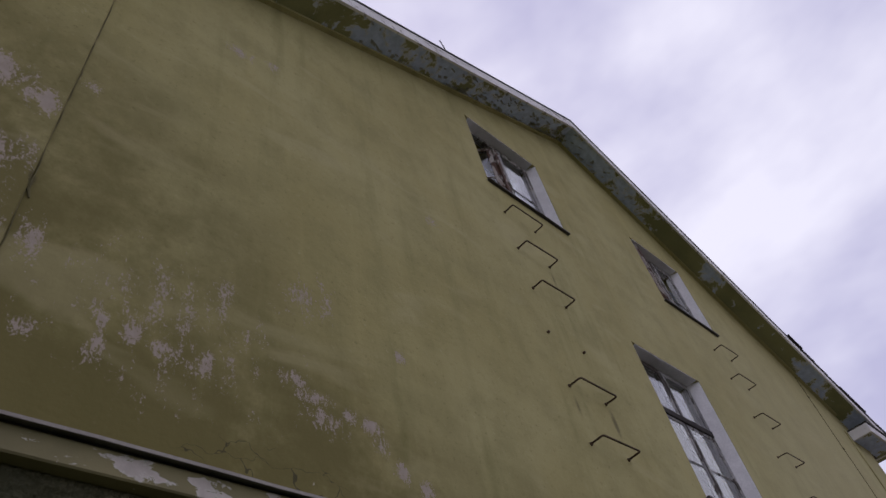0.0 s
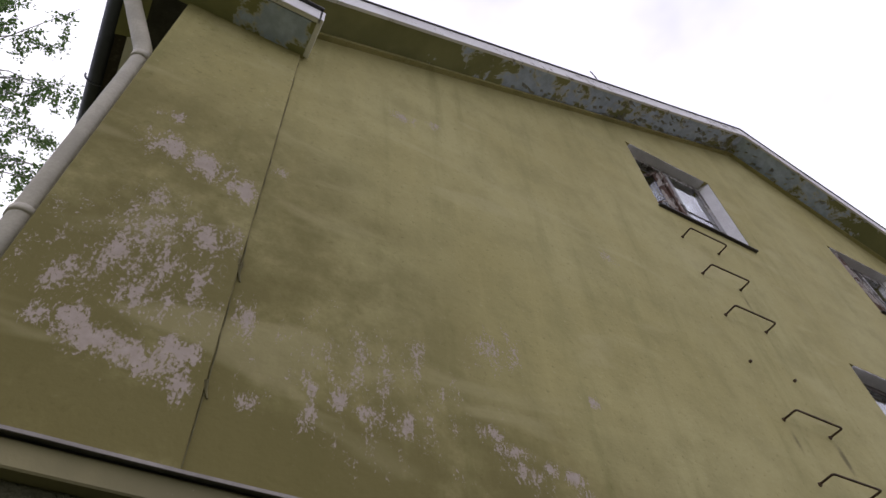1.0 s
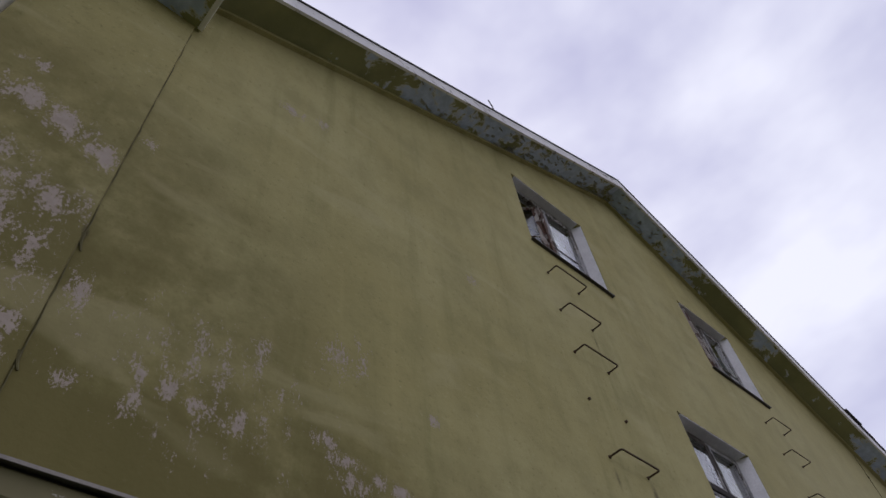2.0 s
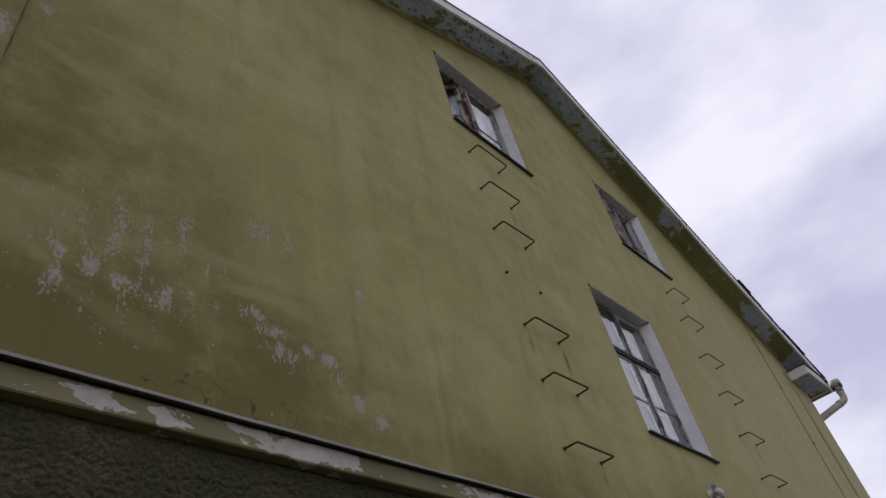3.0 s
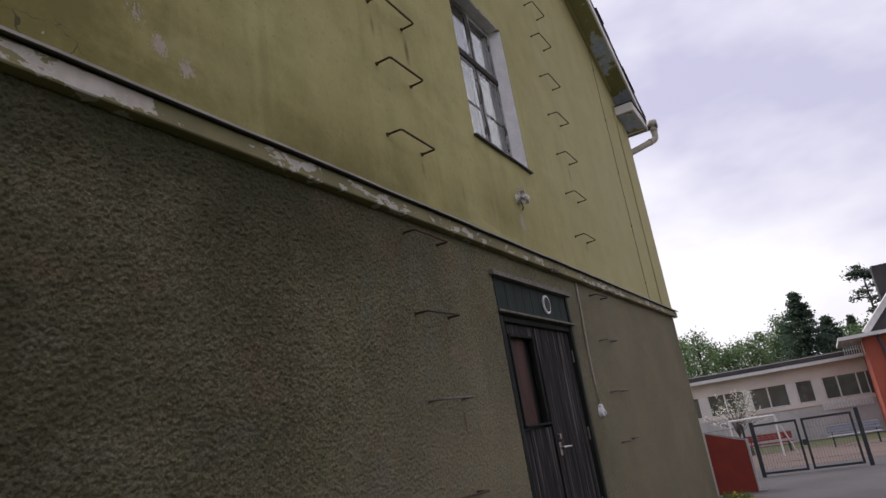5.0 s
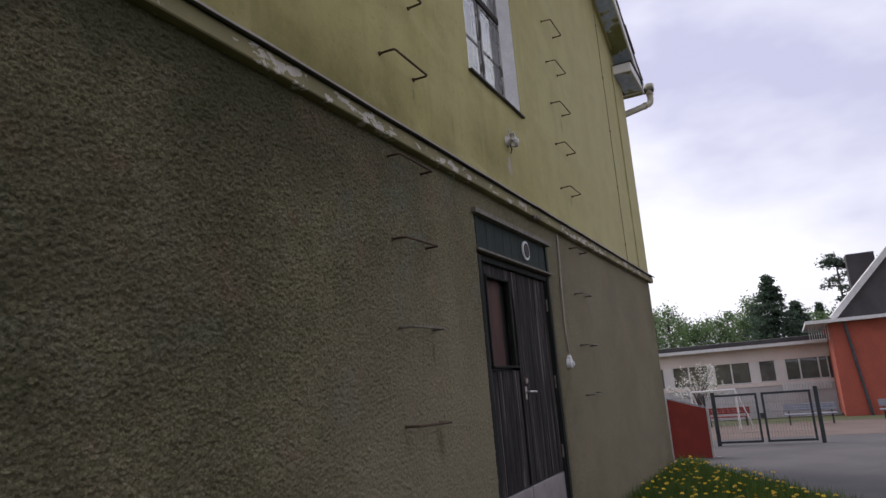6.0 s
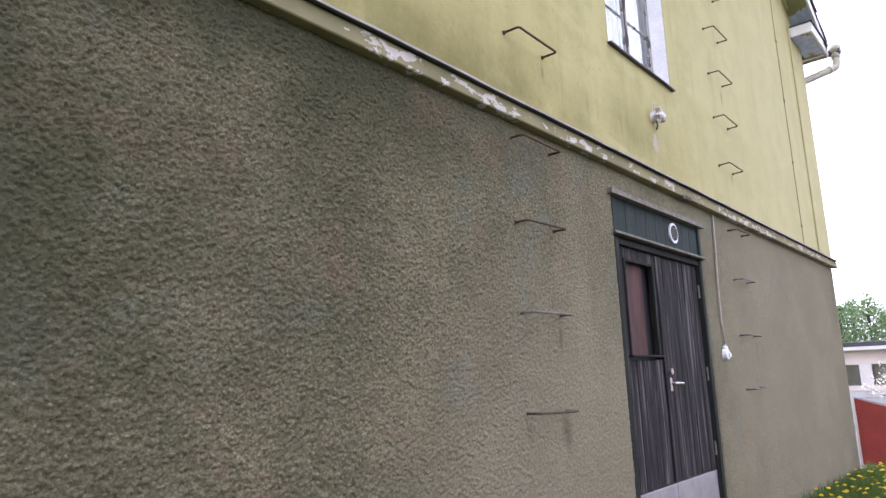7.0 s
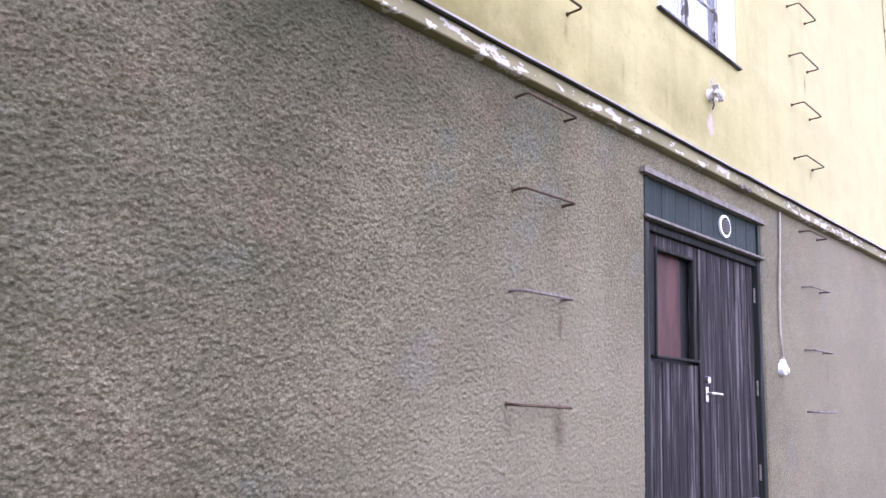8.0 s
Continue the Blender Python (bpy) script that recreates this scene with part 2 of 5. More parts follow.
def flaking(name, paint, paint_dark, bare, bare_dark, where=None, level=0.60, scale=5.0, stretch=(1, 1, 1)):
    """Paint that comes off in sheets; where: spots with more loss."""
    k = Nodes(name)
    v = k.mapped(stretch)
    n1, fine = k.noise(scale, 6, 0.62, v, 0.3), k.noise(50, 3, 0.6)
    c = k.mix(k.span(k.noise(2.0, 4), 0.35, 0.65), paint, paint_dark)
    loss = n1
    if where:
        loss = k.calc("ADD", n1, k.calc("MULTIPLY", k.blobs(where, k.co), 0.35))
    off = k.span(loss, level, level + 0.015)
    under = k.mix(k.span(k.noise(12, 4, 0.6), 0.3, 0.7), bare, bare_dark)
    rim = k.calc("MULTIPLY", k.span(loss, level - 0.02, level), k.span(loss, level + 0.05, level + 0.02))
    c = k.mix(off, c, under)
    c = k.mix(k.calc("MULTIPLY", rim, 0.55), c, (0.58, 0.56, 0.50))
    return k.done(c, 0.8, k.bump(k.calc("SUBTRACT", k.calc("MULTIPLY", fine, 0.3), off), 0.5, 0.006), spec=0.3)


def roughcast():
    """Pebbled grey-brown render, mottled green, rusty and blue-grey, dark with growth and painted-in shade towards the
    west end and below the ledge.
    """
    k = Nodes("roughcast_render")
    big, mid = k.noise(0.9, 5, 0.6), k.noise(4.5, 4, 0.6)
    grit = k.cells(120, k.co)
    fine = k.noise(150, 4, 0.7)
    c = k.mix(k.span(big, 0.35, 0.65), (0.120, 0.106, 0.058), (0.214, 0.188, 0.112))
    c = k.mix(k.span(mid, 0.45, 0.75, 0.0, 0.55), c, (0.112, 0.120, 0.058))
    c = k.mix(k.span(k.noise(1.7, 3, 0.5, k.mapped((1, 1, 1), (7, 2, 1))), 0.56, 0.74, 0.0, 0.6), c, (0.235, 0.212, 0.135))
    c = k.mix(k.span(k.noise(2.4, 4, 0.6, k.mapped((1, 1, 1), (3, 5, 9))), 0.54, 0.68, 0.0, 0.6), c, (0.220, 0.146, 0.096))
    c = k.mix(k.span(k.noise(3.1, 4, 0.6, k.mapped((1, 1, 1), (11, 4, 2))), 0.55, 0.70, 0.0, 0.55), c, (0.150, 0.165, 0.130))
    # stones of their own tones, shade in the gaps between them painted dark
    stone = k.nt.nodes.new("ShaderNodeTexVoronoi")
    stone.inputs["Scale"].default_value = 78
    k.put(stone.inputs["Vector"], k.mapped((1, 1, 1.1)))
    tell = k.nt.nodes.new("ShaderNodeSeparateColor")
    k.put(tell.inputs["Color"], stone.outputs["Color"])
    c = k.mix(k.span(tell.outputs["Red"], 0.50, 1.0, 0.0, 0.42), c, (0.285, 0.252, 0.168))
    c = k.mix(k.span(tell.outputs["Green"], 0.45, 0.0, 0.0, 0.28), c, (0.060, 0.055, 0.032))
    c = k.mix(k.span(stone.outputs["Distance"], 0.42, 0.62, 0.0, 0.50), c, (0.048, 0.042, 0.025))
    # fine pits drawn darker, their crevice shade put into the colour
    c = k.mix(k.span(fine, 0.54, 0.36, 0.0, 0.45), c, (0.046, 0.041, 0.024))
    # green growth, with ledge shade and the dim west end painted in
    algae_and_shade = k.calc("MULTIPLY", k.blobs([(-4.8, 2.6, 4.4, 3.4, 1.25), (-2.2, 3.0, 3.4, .8, 1.0), (-4.4, 0.9, 2.0, 1.4, 0.6)], k.co), k.span(k.noise(1.2, 5, 0.65), 0.20, 0.66))
    c = k.mix(k.span(algae_and_shade, 0.0, 0.75, 0.0, 0.88), c, (0.052, 0.052, 0.026))
    smooth = k.blobs([(6.2, 1.6, 4.4, 4.0, 1.0), (0.6, 0.9, 2.3, 2.0, 0.95)], k.co)
    c = k.mix(k.span(smooth, 0.1, 0.6, 0.0, 0.42), c, (0.262, 0.226, 0.152))
    run = k.blobs([(0.03, 1.22, .09, .18, .5), (0.43, 1.18, .11, .24, .7), (0.43, 1.74, .04, .14, .8), (0.05, 1.78, .04, .10, .5), (4.5, 1.7, .06, .3, .4)], k.co)
    c = k.mix(k.span(k.calc("MULTIPLY", run, k.span(mid, 0.25, 0.55)), 0.1, 0.7, 0.0, 0.65), c, (0.078, 0.055, 0.034))
    return k.done(c, 0.92, k.bump(k.calc("ADD", k.calc("MULTIPLY", grit, -0.8), k.calc("MULTIPLY", fine, 1.2)), 0.7, 0.006), spec=0.2)


def boards_wood(name, dark, pale, spread=0.5, rough=0.75):
    """Weathered upright boards: long grain, pale worn streaks, each board of its own tone."""
    k = Nodes(name)
    tone = k.random()
    shift = k.nt.nodes.new("ShaderNodeVectorMath")
    shift.operation = "ADD"
    k.put(shift.inputs[0], k.co)
    comb = k.nt.nodes.new("ShaderNodeCombineXYZ")
    k.put(comb.inputs["X"], k.calc("MULTIPLY", tone, 37.0))
    k.put(shift.inputs[1], comb.outputs["Vector"])
    grain = k.noise(1.0, 6, 0.7, k.mapped((55, 55, 1.3), vector=shift.outputs["Vector"]))
    fleck = k.noise(1.0, 5, 0.65, k.mapped((16, 16, 0.8), vector=shift.outputs["Vector"]))
    c = k.mix(k.span(fleck, 0.53, 0.66, 0.0, spread), dark, pale)
    c = k.mix(k.span(grain, 0.54, 0.70, 0.0, spread), c, pale)
    c = k.mix(k.span(tone, 0.0, 1.0, 0.0, 0.35), c, tuple(x * 0.55 for x in dark))
    return k.done(c, rough + 0.12, k.bump(grain, 0.7, 0.004), spec=0.2)


def glass():
    k = Nodes("window_glass")
    k.b.inputs["Transmission Weight"].default_value, k.b.inputs["IOR"].default_value = 1.0, 1.5
    wave = k.noise(2.5, 2, 0.5)
    return k.done((0.93, 0.96, 0.96), 0.02, k.bump(wave, 0.06, 0.01), spec=0.5)


def leafy(name, a, b, c):
    k = Nodes(name)
    t = k.island()
    col = k.mix(k.span(t, 0.0, 0.6), a, b)
    col = k.mix(k.span(t, 0.7, 1.0), col, c)
    k.done(col, 0.6, spec=0.3)
    thin = k.nt.nodes.new("ShaderNodeBsdfTranslucent")
    k.put(thin.inputs["Color"], col)
    both = k.nt.nodes.new("ShaderNodeMixShader")
    both.inputs["Fac"].default_value = 0.45
    k.nt.links.new(k.b.outputs["BSDF"], both.inputs[1])
    k.nt.links.new(thin.outputs["BSDF"], both.inputs[2])
    k.nt.links.new(both.outputs["Shader"], k.out.inputs["Surface"])
    return k.mat


M = {}
M["paint"] = plaster_paint("olive_paint", PEELED)
M["corner_paint"] = plaster_paint("olive_corner_paint", PEELED_CORNER, 0.028)
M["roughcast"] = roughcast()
M["soffit"] = flaking("soffit_paint", (0.285, 0.280, 0.132), (0.215, 0.216, 0.100), (0.52, 0.60, 0.78), (0.38, 0.45, 0.60),
                      [(-1.525, 8.241, 1.2, 4, 0.75), (-0.381, 9.031, 1.3, 4, 0.85), (1.18, 9.641, 1.7, 4, 0.95), (2.851, 9.743, 1.2, 4, 0.95), (3.9, 9.4, 0.6, 4, 0.5), (5.2, 8.8, 0.55, 4, 0.75), (7.471, 7.58, 0.5, 4, 0.9), (8.85, 6.8, 0.8, 4, 1.1), (-3.85, 6.81, 0.5, 0.10, 0.75)], 0.648, 3.6)
M["fascia"] = flaking("white_fascia_paint", (0.80, 0.78, 0.77), (0.66, 0.64, 0.63), (0.40, 0.37, 0.35), (0.27, 0.25, 0.23), [(2.0, 10.4, 1.4, 2, .4), (-1.0, 9.0, 2.2, 2, .25)], 0.655, 8.0, (1, 1, 2.5))
M["ledge"] = flaking("ledge_paint", (0.245, 0.214, 0.108), (0.180, 0.160, 0.082), (0.56, 0.50, 0.45), (0.44, 0.39, 0.34),
                     [(-3.11, 3.125, 0.14, 0.07, 0.95), (-2.88, 3.10, 0.15, 0.06, 1), (-2.22, 3.12, 0.46, 0.08, 1.2), (-1.048, 3.12, 0.6, 0.08, 0.6), (-0.286, 3.11, 0.5, 0.08, 0.65), (0.786, 3.11, 0.6, 0.07, 0.6), (2.163, 3.11, 0.9, 0.07, 0.6), (4.423, 3.11, 1.9, 0.07, 0.6), (7.078, 3.11, 1.9, 0.07, 0.5)], 0.66, 9.0, (1, 1, 2.2))
M["flake"] = worn("curled_paint_flake", (0.58, 0.57, 0.53), (0.40, 0.40, 0.38), 14, 80, 0.8)
M["reveal"] = worn("white_reveal_paint", (0.80, 0.78, 0.78), (0.70, 0.68, 0.68), 6, 60, 0.7)
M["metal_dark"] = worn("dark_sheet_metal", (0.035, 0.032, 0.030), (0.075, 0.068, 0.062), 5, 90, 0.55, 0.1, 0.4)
M["flashing"] = worn("grey_flashing_metal", (0.27, 0.245, 0.21), (0.18, 0.16, 0.135), 4, 70, 0.6, 0.1, 0.2)
M["rust"] = worn("rusted_iron", (0.060, 0.040, 0.025), (0.105, 0.062, 0.034), 22, 140, 0.8, 0.4, 0.2)
M["old_ceramic"] = worn("dirty_white_ceramic", (0.70, 0.67, 0.65), (0.38, 0.34, 0.31), 30, 120, 0.55, 0.2)
M["seam_dirt"] = worn("dark_joint_dirt", (0.130, 0.114, 0.052), (0.18, 0.158, 0.070), 9, 60, 0.95)
M["iron_grey"] = worn("weathered_pale_iron", (0.20, 0.18, 0.15), (0.11, 0.09, 0.07), 20, 140, 0.75, 0.4, 0.2)
M["pipe"] = worn("cream_pipe_paint", (0.46, 0.42, 0.32), (0.36, 0.33, 0.25), 4, 60, 0.55, 0.08)
M["gutter"] = worn("grey_gutter_metal", (0.085, 0.088, 0.100), (0.055, 0.057, 0.066), 3, 70, 0.45, 0.08, 0.5)
M["roof"] = worn("dark_roof_tile", (0.055, 0.050, 0.052), (0.085, 0.078, 0.076), 7, 50, 0.85)
M["frame_white"] = flaking("window_frame_paint", (0.30, 0.29, 0.29), (0.17, 0.165, 0.165), (0.10, 0.085, 0.07), (0.055, 0.045, 0.04), None, 0.50, 11, (1, 1, .4))
M["frame_dark"] = boards_wood("dark_frame_wood", (0.040, 0.034, 0.030), (0.115, 0.100, 0.090), 0.45)
M["sash_brown"] = flaking("flaking_brown_sash", (0.36, 0.31, 0.27), (0.26, 0.21, 0.18), (0.105, 0.055, 0.035), (0.060, 0.034, 0.024), None, 0.45, 11, (1, 1, .4))
M["door_wood"] = boards_wood("weathered_door_wood", (0.017, 0.0140, 0.0138), (0.150, 0.130, 0.124), 0.70)
M["door_frame"] = boards_wood("worn_green_black_wood", (0.012, 0.0135, 0.0115), (0.078, 0.078, 0.068), 0.5)
M["green_panel"] = boards_wood("green_black_panel_paint", (0.012, 0.021, 0.0165), (0.046, 0.064, 0.052), 0.55, 0.6)
M["kick"] = worn("grey_kick_plate", (0.36, 0.33, 0.33), (0.27, 0.25, 0.25), 5, 60, 0.45, 0.08, 0.5)
M["red_curtain"] = worn("faded_red_board", (0.038, 0.010, 0.007), (0.074, 0.024, 0.016), 4, 30, 0.7, 0.1, 0.0, (3, 1, .6))
M["white_plastic"] = worn("white_plastic", (0.74, 0.73, 0.74), (0.64, 0.63, 0.64), 12, 90, 0.4, 0.03)
M["cable"] = worn("beige_cable", (0.37, 0.32, 0.26), (0.28, 0.24, 0.19), 8, 90, 0.6, 0.05)
M["chrome"] = worn("brushed_steel", (0.62, 0.60, 0.58), (0.50, 0.48, 0.46), 20, 120, 0.28, 0.05, 0.95)
M["black"] = worn("black_void", (0.010, 0.010, 0.010), (0.016, 0.016, 0.016), 8, 50, 0.8)
M["inside"] = worn("bare_room_plaster", (0.16, 0.15, 0.14), (0.12, 0.11, 0.10), 2, 40, 0.9)
M["lace"] = worn("white_curtain_cloth", (0.80, 0.80, 0.83), (0.70, 0.70, 0.74), 6, 90, 0.9, 0.1, 0.0, (6, 1, .5))
M["concrete"] = worn("grey_concrete", (0.30, 0.28, 0.26), (0.22, 0.20, 0.185), 3, 60, 0.9, 0.3)
M["landing"] = worn("brown_grey_concrete", (0.17, 0.14, 0.12), (0.12, 0.10, 0.085), 3, 60, 0.9, 0.3)
M["asphalt"] = worn("grey_asphalt", (0.108, 0.100, 0.102), (0.082, 0.077, 0.079), 0.8, 60, 0.9, 0.4)
M["soil"] = worn("grassy_soil", (0.060, 0.075, 0.025), (0.085, 0.080, 0.040), 1.2, 30, 0.95, 0.4)
M["sand"] = worn("reddish_gravel_yard", (0.125, 0.089, 0.076), (0.160, 0.117, 0.100), 0.7, 25, 0.95, 0.4)
M["glass"] = glass()
M["grass"] = leafy("grass_blades", (0.060, 0.112, 0.022), (0.095, 0.155, 0.030), (0.130, 0.178, 0.044))
M["dandelion"] = worn("dandelion_yellow", (0.80, 0.60, 0.02), (0.70, 0.46, 0.01), 30, 90, 0.7)
M["stem"] = worn("green_stem", (0.10, 0.16, 0.04), (0.08, 0.13, 0.03), 30, 90, 0.6)
M["birch_leaf"] = leafy("birch_leaves", (0.055, 0.100, 0.030), (0.085, 0.140, 0.042), (0.042, 0.076, 0.024))
M["wood_leaf"] = leafy("spring_leaves", (0.112, 0.178, 0.072), (0.165, 0.240, 0.105), (0.085, 0.135, 0.062))
M["needles"] = leafy("spruce_needles", (0.062, 0.098, 0.068), (0.090, 0.132, 0.086), (0.046, 0.074, 0.054))
M["pine_needles"] = leafy("pine_needles", (0.048, 0.072, 0.052), (0.066, 0.094, 0.066), (0.036, 0.054, 0.040))
M["blossom"] = leafy("white_blossom", (0.70, 0.70, 0.62), (0.80, 0.80, 0.74), (0.20, 0.26, 0.10))
M["bark"] = worn("dark_bark", (0.060, 0.048, 0.038), (0.10, 0.085, 0.07), 6, 50, 0.9, 0.5)
M["birch_bark"] = worn("birch_bark", (0.55, 0.53, 0.50), (0.12, 0.11, 0.10), 5, 40, 0.8, 0.3, 0.0, (1, 1, 5))
M["red_paint"] = worn("red_board_paint", (0.240, 0.032, 0.024), (0.200, 0.028, 0.022), 3, 50, 0.65)
M["bench_slat"] = worn("grey_bench_wood", (0.26, 0.27, 0.31), (0.20, 0.21, 0.25), 6, 60, 0.75)
M["gate_metal"] = worn("dark_gate_paint", (0.026, 0.034, 0.040), (0.040, 0.048, 0.054), 8, 60, 0.5, 0.05)
M["white_metal"] = worn("white_tube_paint", (0.72, 0.71, 0.70), (0.62, 0.61, 0.60), 8, 60, 0.5, 0.05)
M["beige_wall"] = worn("beige_wall_paint", (0.74, 0.64, 0.58), (0.66, 0.57, 0.52), 0.8, 25, 0.85)
M["pier_white"] = worn("off_white_pier_paint", (0.74, 0.69, 0.66), (0.66, 0.61, 0.58), 0.8, 25, 0.85)
M["sill_panel"] = worn("pale_grey_panel", (0.52, 0.50, 0.49), (0.43, 0.41, 0.40), 1.2, 25, 0.8)
M["brick_red"] = worn("red_brick_wall", (0.400, 0.098, 0.062), (0.330, 0.082, 0.055), 1.2, 14, 0.85)
M["dark_felt"] = worn("dark_roof_felt", (0.060, 0.055, 0.058), (0.085, 0.080, 0.080), 1.0, 25, 0.9)


# ---- mesh helpers ----
def part(name, bm, material, parent=None, label="", smooth=False):
    """Link a bmesh as one mesh object, under a thing or a part."""
    mesh = bpy.data.meshes.new(name)
    bm.to_mesh(mesh)
    bm.free()
    mesh.materials.append(M[material])
    if smooth:
        mesh.shade_smooth()
    ob = new(name, mesh)
    ob.parent = parent
    return tagged(ob, label=label)


def thing(name, label, category, group="", at=None, kind=""):
    ob = tagged(new(name), label, category, group, kind)
    ob.empty_display_size = 0.1
    if at is not None:
        ob.matrix_basis = at
    return ob


def box(bm, a, b, bevel=0.0, m=None):
    """A box between two corners, its edges eased by bevel."""
    a, b = [min(p, q) for p, q in zip(a, b)], [max(p, q) for p, q in zip(a, b)]
    size = [q - p for p, q in zip(a, b)]
    made = bmesh.ops.create_cube(bm, size=1.0, matrix=Matrix.LocRotScale([(p + q) / 2 for p, q in zip(a, b)], None, size))["verts"]
    if bevel:
        edges = list({e for v in made for e in v.link_edges})
        made = bmesh.ops.bevel(bm, geom=edges, offset=bevel, segments=1, affect="EDGES", clamp_overlap=True)["verts"]
    if m is not None:
        bmesh.ops.transform(bm, matrix=m, verts=made)
    return bm


def boxed(*args, **kw):
    return box(bmesh.new(), *args, **kw)


def tube(points, radius, sides=8, bm=None, ends=None, caps=True):
    """A round bar along points; ends: the radius at the last point."""
    bm = bm or bmesh.new()
    pts = [Vector(p) for p in points]
    rings = []
    up = None
    for i, p in enumerate(pts):
        way = (pts[min(i + 1, len(pts) - 1)] - pts[max(i - 1, 0)]).normalized()
        if up is None:
            up = way.orthogonal().normalized()
        up = (up - way * up.dot(way)).normalized()
        side = way.cross(up)
        r = radius if ends is None else radius + (ends - radius) * i / (len(pts) - 1)
        rings.append([bm.verts.new(p + (up * math.cos(a) + side * math.sin(a)) * r) for a in [2 * math.pi * j / sides for j in range(sides)]])
    for a, b in zip(rings, rings[1:]):
        for j in range(sides):
            bm.faces.new((a[j], a[(j + 1) % sides], b[(j + 1) % sides], b[j]))
    if caps:
        bm.faces.new(rings[0][::-1])
        bm.faces.new(rings[-1])
    return bm


def eased(points, r=0.02, steps=4):
    """Points of a bent bar, with its corners rounded."""
    pts = [Vector(p) for p in points]
    out = [pts[0]]
    for a, b, c in zip(pts, pts[1:], pts[2:]):
        p, q = b + (a - b).normalized() * r, b + (c - b).normalized() * r
        out += [p.lerp(b, s).lerp(b.lerp(q, s), s) for s in [i / steps for i in range(steps + 1)]]
    return out + [pts[-1]]


def prism(outline, y0, y1, bm=None):
    """A solid with an outline in x and z, from y0 to y1."""
    bm = bm or bmesh.new()
    front = [bm.verts.new((x, y0, z)) for x, z in outline]
    back = [bm.verts.new((x, y1, z)) for x, z in outline]
    bm.faces.new(front)
    bm.faces.new(back[::-1])
    n = len(front)
    for i in range(n):
        bm.faces.new((front[i], back[i], back[(i + 1) % n], front[(i + 1) % n]))
    bmesh.ops.recalc_face_normals(bm, faces=bm.faces)
    return bm


def disc(bm, centre, radius, depth, axis="Y", sides=24, inner=None):
    m = Matrix.Translation(centre) @ (Matrix.Rotation(math.pi / 2, 4, "X") if axis == "Y" else Matrix.Rotation(math.pi / 2, 4, "Y") if axis == "X" else Matrix())
    bmesh.ops.create_cone(bm, cap_ends=True, segments=sides, radius1=radius, radius2=radius if inner is None else inner, depth=depth, matrix=m)
    return bm


# ---- the house: measures ----
XL, XR, XM = -4.55, 8.95, 2.30          # corners and ridge of the gable wall, which faces -y
ZL, ZTOP, SLOPE = 3.07, 10.175, 0.476    # top of the lower wall, gable apex below the roof
DEPTH = 11.0                            # the house goes back this far
OVER = 0.34                             # overhang of the roof past the gable
EAVE_W, EAVE_E = 0.40, 0.50             # overhang of the eaves past the side walls
WALL = 0.40


def roofline(x):
    return ZTOP - SLOPE * abs(x - XM)


WINDOWS = {"A": (-0.085, 1.160, 7.255, 8.575), "B": (3.155, 4.410, 7.265, 8.540), "C": (1.515, 2.785, 4.155, 5.850)}
DOOR = (1.306, 3.106, 0.38, 2.885)


# ---- the gable wall ----
def pierced(outline_top, x0, x1, z0, holes, thick, y=0.0):
    """A wall in x and z with its face at y, pierced by openings, up to outline_top(x)."""
    bm = bmesh.new()
    xs = sorted({x0, x1, *[v for h in holes for v in h[:2]], *([XM] if x0 < XM < x1 else [])})
    zs = sorted({z0, *[v for h in holes for v in h[2:]]})
    zs = [z for z in zs if z >= z0]
    grid = {}

    def vert(i, j):
        if (i, j) not in grid:
            z = min(zs[j], outline_top(xs[i])) if j < len(zs) else outline_top(xs[i])
            same = [v for (p, q), v in grid.items() if p == i and abs(v.co.z - z) < 1e-6]
            grid[i, j] = same[0] if same else bm.verts.new((xs[i], y, z))
        return grid[i, j]

    for i in range(len(xs) - 1):
        for j in range(len(zs)):
            cx = (xs[i] + xs[i + 1]) / 2
            cz = (zs[j] + (zs[j + 1] if j + 1 < len(zs) else zs[j] + 0.02)) / 2
            if any(h[0] < cx < h[1] and h[2] < cz < h[3] for h in holes):
                continue
            ring = list(dict.fromkeys((vert(i, j), vert(i + 1, j), vert(i + 1, j + 1), vert(i, j + 1))))
            if len(ring) > 2:
                bm.faces.new(ring)
    grown = bmesh.ops.extrude_face_region(bm, geom=list(bm.faces))["geom"]
    for v in grown:
        if isinstance(v, bmesh.types.BMVert):
            v.co.y += thick
    bmesh.ops.recalc_face_normals(bm, faces=bm.faces)
    return bm


house_upper = tagged(part("wall_gable", pierced(roofline, XL, XR, ZL, [WINDOWS[k] for k in "ABC"], WALL), "paint"),
                     "olive-yellow painted plaster gable wall with flaked patches", "wall", kind="structure")
# corner strips of plaster, a little proud of the wall
for name, a, b in (("corner_strip_west", XL - 0.012, -3.735), ("corner_strip_east", 8.20, XR + 0.012)):
    tagged(part(name, box(bmesh.new(), (a, -0.022, ZL + 0.112), (b, 0.003, min(roofline(a), roofline(b)) - 0.02), 0.006), "corner_paint" if b < 0 else "paint"),
           "olive-yellow plaster corner strip with flaked paint", "wall trim", kind="structure")


